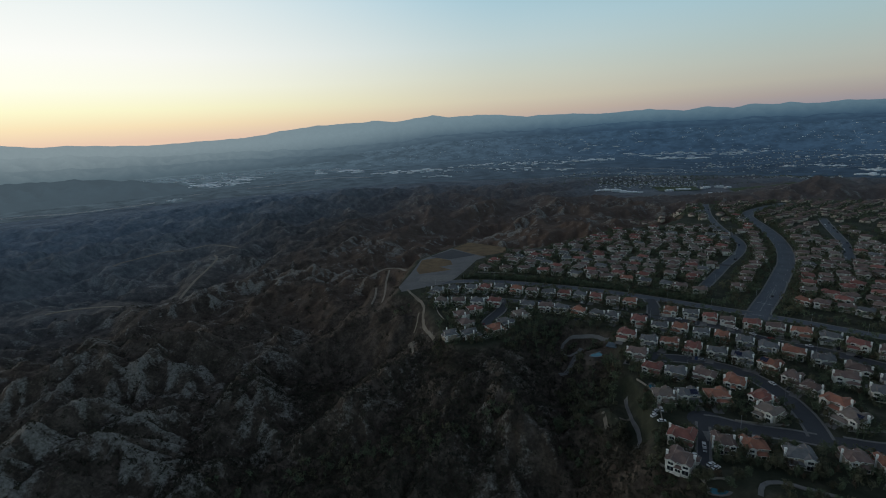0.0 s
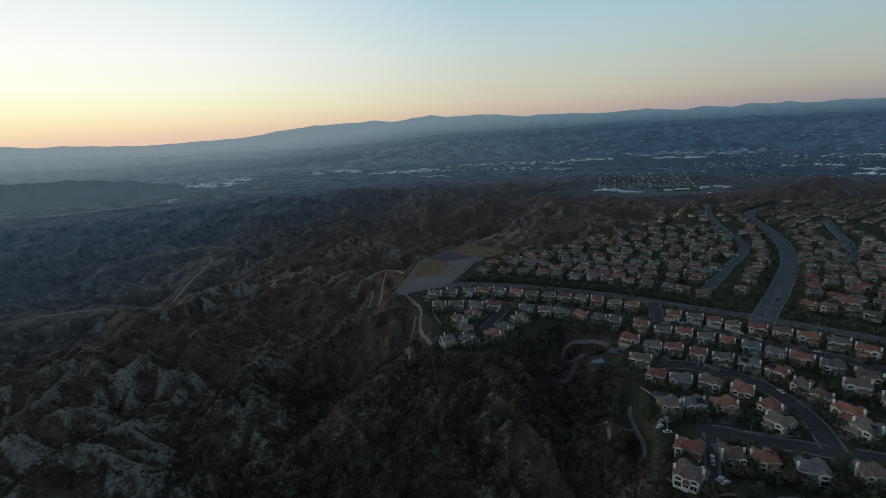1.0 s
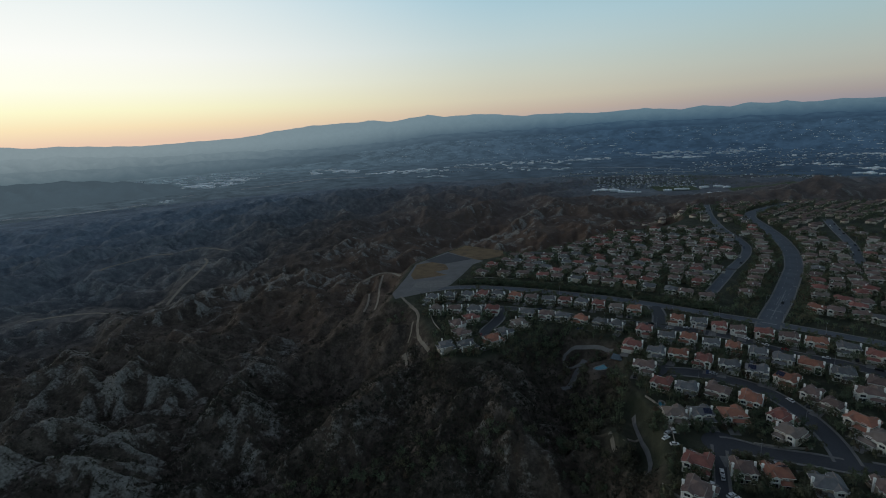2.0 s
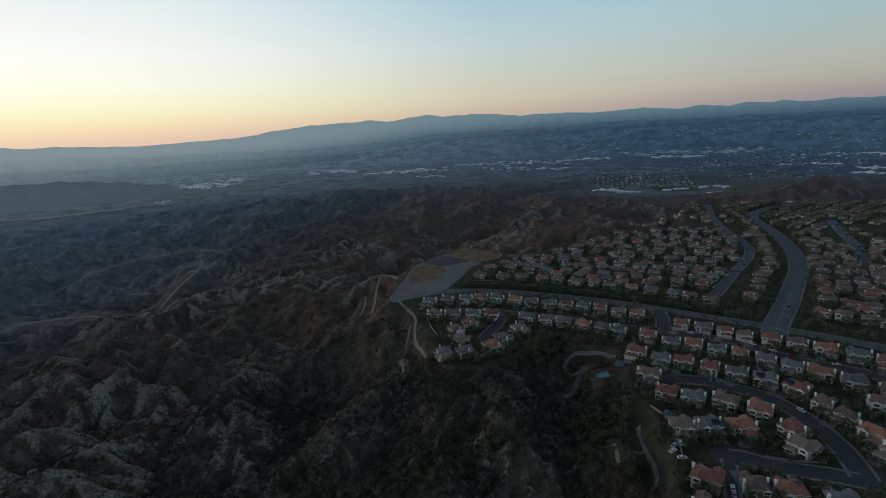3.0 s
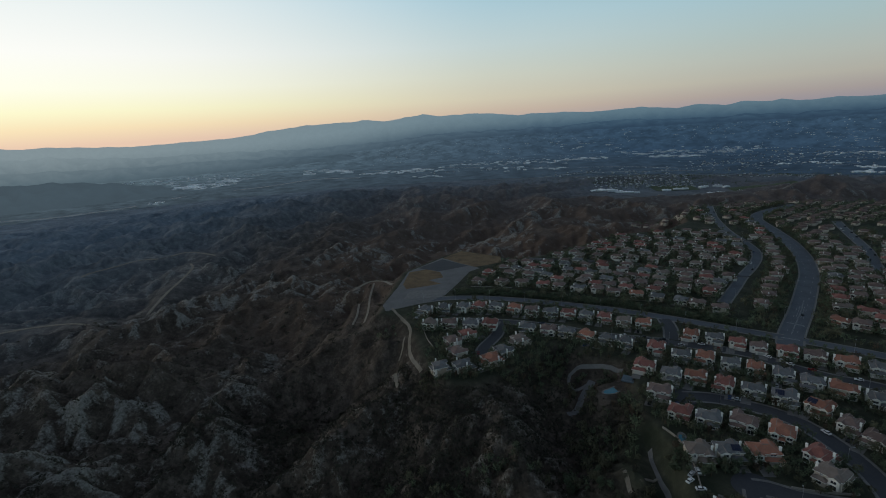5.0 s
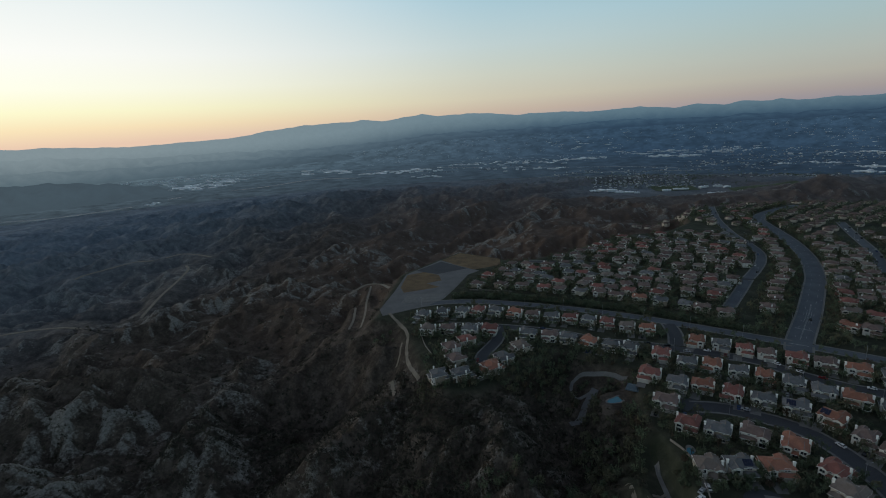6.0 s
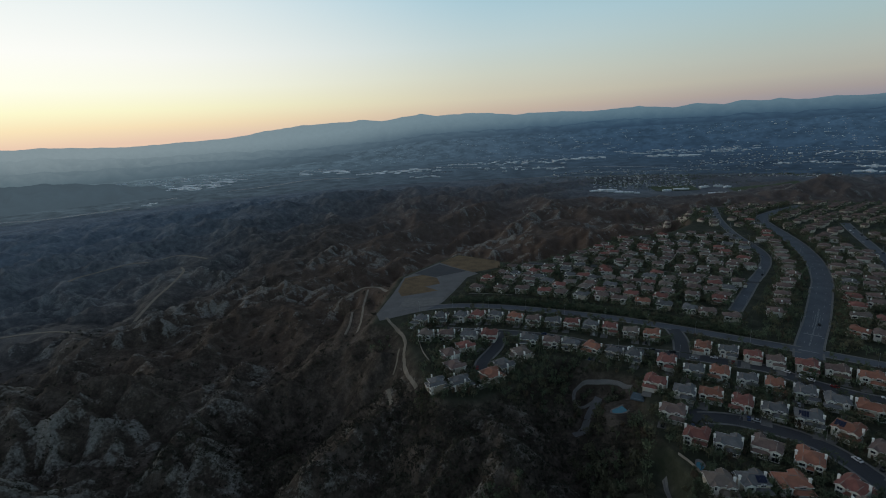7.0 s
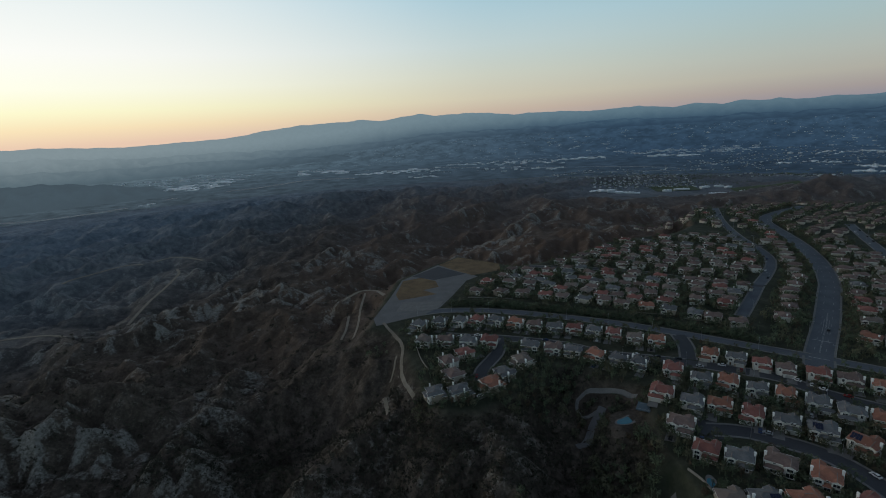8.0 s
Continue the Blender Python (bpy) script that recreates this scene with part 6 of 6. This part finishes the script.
CAMPUS = ((505, 1556, 36, 14, 5, 20), (528, 1548, 26, 20, 7, 12), (548, 1538, 34, 22, 9, 8), (570, 1524, 30, 18, 6, -8), (592, 1508, 40, 14, 5, -16), (566, 1558, 30, 12, 5, 0), (530, 1572, 24, 12, 5, 30), (610, 1490, 22, 10, 4, -20),
          (818, 1507, 40, 12, 5, 10), (864, 1513, 36, 12, 6, -10), (865, 1470, 30, 10, 4, 15), (746, 1500, 60, 12, 5, -8), (700, 1494, 34, 12, 5, -8), (771, 1377, 36, 14, 6, -25), (790, 1374, 24, 16, 6, -25), (807, 1370, 30, 12, 5, -20), (833, 1350, 24, 10, 4, -20), (863, 1337, 30, 8, 4, -20))
for x, y, wide, deep, high, turn in CAMPUS:
    shed(x, y, wide * 0.7, deep * 0.8, high * 0.8, turn, "pale flat roofed campus building in the valley")


def valley_sheet(name, label, category, x, y, w, d, turn, mat):
    c, s = math.cos(radians(turn)), math.sin(radians(turn))
    us = np.linspace(-0.5, 0.5, 9)
    pts = [(x + u * w * c - v * d * s, y + u * w * s + v * d * c) for v in us for u in us]
    zs = lie(np.array([p[0] for p in pts]), np.array([p[1] for p in pts]))[0] + 1.2
    faces = [(i * 9 + j, i * 9 + j + 1, (i + 1) * 9 + j + 1, (i + 1) * 9 + j) for i in range(8) for j in range(8)]
    tagged(new(name, mesh_of(name, [(*p, z) for p, z in zip(pts, zs)], faces, mat)), label, category, "", "structure")


valley_sheet("car_park", "grey car park beside the campus", "car park", 634, 1408, 105, 78, -28, ASPHALT)
valley_sheet("playing_field", "dark green playing field in the valley", "field", 920, 1386, 150, 100, -12, LAWN)
valley_sheet("playing_field", "dark green playing field in the valley", "field", 740, 1530, 120, 90, -10, LAWN)
for k in range(3):
    valley_sheet("car_park", "narrow pale car park row", "car park", 724 + 20 * k, 1378 + 4 * k, 10, 50, -35, CONCRETE)


def riverbed(points, width, mat, label):
    line = glide([(x / K, y / K) for x, y in points], 25)
    tagged(new("riverbed", mesh_of("riverbed", *ribbon(line, width / 2, -width / 2, 1.0, 0, None, 5), mat)), label, "riverbed", "", "structure")


riverbed([(-2050, 1800), (-1698, 1987), (-1602, 2005), (-1503, 2021), (-1355, 2144), (-1284, 2273), (-1212, 2494), (-1046, 2639), (-875, 2752), (-682, 2990), (-407, 2935)], 34, RIVER_SAND, "pale dry riverbed across the valley floor")
riverbed([(-1367, 3677), (-901, 3696), (-234, 3301), (135, 3266), (608, 2892), (1018, 2679), (1218, 2467)], 14, RIVER_SAND, "pale valley highway")
riverbed([(400, 2350), (800, 2480), (1300, 2300), (1900, 2200)], 10, RIVER_SAND, "pale valley highway")

home_wall, home_roof = box(-6, 6, -5, 5, -2, 5), hip_roof(-6, 6, -5, 5, 5)
TOWNS = [((725, 1740), (150, 160), 330, -20), ((1120, 1830), (290, 130), 460, -22), ((1100, 2400), (500, 200), 120, 0), ((1900, 2500), (500, 350), 260, 10), ((2300, 3300), (600, 400), 200, 0), ((250, 3050), (500, 150), 60, 0),
         ((560, 800), (150, 90), 330, 35), ((700, 740), (140, 80), 240, 30), ((440, 870), (60, 70), 90, 50)]
spread = np.random.RandomState(8)
places_w, places_t, near_w = [], [], []
for (cx, cy), (rx, ry), many, turn in TOWNS:
    x, y = spread.uniform(-1, 1, many), spread.uniform(-1, 1, many)
    y = np.round(y * ry / 26) * 26 + spread.uniform(-4, 4, many)
    x = np.round(x * rx / 16) * 16 + spread.uniform(-3, 3, many)
    a = radians(turn)
    wx, wy = cx + x * math.cos(a) - y * math.sin(a), cy + x * math.sin(a) + y * math.cos(a)
    wz = lie(wx, wy)[0]
    for px, py, pz in zip(wx, wy, wz):
        if road_gap(px, py) > 8 and np.hypot(*(HOUSE_XY - (px, py)).T).min() > 15:
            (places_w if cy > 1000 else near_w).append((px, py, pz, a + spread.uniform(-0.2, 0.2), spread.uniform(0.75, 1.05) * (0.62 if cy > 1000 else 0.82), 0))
    for _ in range(int(many * 2.6)):
        px, py = cx + spread.uniform(-1.1, 1.1) * rx, cy + spread.uniform(-1.2, 1.2) * ry
        places_t.append((px, py, 0.0, spread.uniform(0, 6), spread.uniform(0.8, 1.6), spread.randint(0, 5)))
scatter("far_home_walls", "tan walls of houses beyond the terrace", "houses", [home_wall], near_w, [STUCCO[1]])
scatter("far_home_roofs", "brown roofs of houses beyond the terrace", "houses", [home_roof], near_w, [ROOFS["b"]])
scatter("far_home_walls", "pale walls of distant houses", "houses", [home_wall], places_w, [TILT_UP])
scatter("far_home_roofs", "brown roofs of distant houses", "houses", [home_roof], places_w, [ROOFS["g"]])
for _ in range(2600):
    px, py = spread.uniform(250, 2300), spread.uniform(1500, 2500)
    places_t.append((px, py, 0.0, spread.uniform(0, 6), spread.uniform(0.6, 1.5), spread.randint(0, 5)))
tz = lie(np.array([p[0] for p in places_t]), np.array([p[1] for p in places_t]))[0]
places_t = [(p[0], p[1], z - 0.5, *p[3:]) for p, z in zip(places_t, tz) if road_gap(p[0], p[1]) > 2 and math.hypot(p[0], p[1]) < 2600]
groves = [crown_shape(140 + k, 3.0, 5.5, 6, 13, 0.0, 1.4) for k in range(5)]
scatter("far_groves", "dark groves and street trees in the valley", "trees", groves, places_t, [LEAF[0]])

# Specks of town over the far valley floor, toward the foot of the ranges.
specks = []
for _ in range(1500):
    degrees, reach = spread.uniform(-8, 43), 3300 + 1230 * spread.uniform(0, 1) ** 0.8
    if degrees < 3 and reach < 3900:
        continue
    x, y = reach * math.sin(radians(degrees)), reach * math.cos(radians(degrees))
    if wavy(x, y, 420, 3.3) + 0.5 * wavy(x, y, 150, 1.3) < -0.12:
        continue
    specks.append((x, y, float(far_z(x, y)) - 1, spread.uniform(-0.4, 0.4), spread.uniform(0.14, 0.40), spread.randint(0, 3)))
blocks = [join_shapes(box(-9, 9, -5, 5, 0, 5), hip_roof(-9, 9, -5, 5, 5)), join_shapes(box(-24, 24, -6, 6, 0, 5), box(-3, 3, -2, 2, 5, 6)), join_shapes(box(-30, 30, -5, 5, 0, 5), hip_roof(-6, 6, -5, 5, 5))]
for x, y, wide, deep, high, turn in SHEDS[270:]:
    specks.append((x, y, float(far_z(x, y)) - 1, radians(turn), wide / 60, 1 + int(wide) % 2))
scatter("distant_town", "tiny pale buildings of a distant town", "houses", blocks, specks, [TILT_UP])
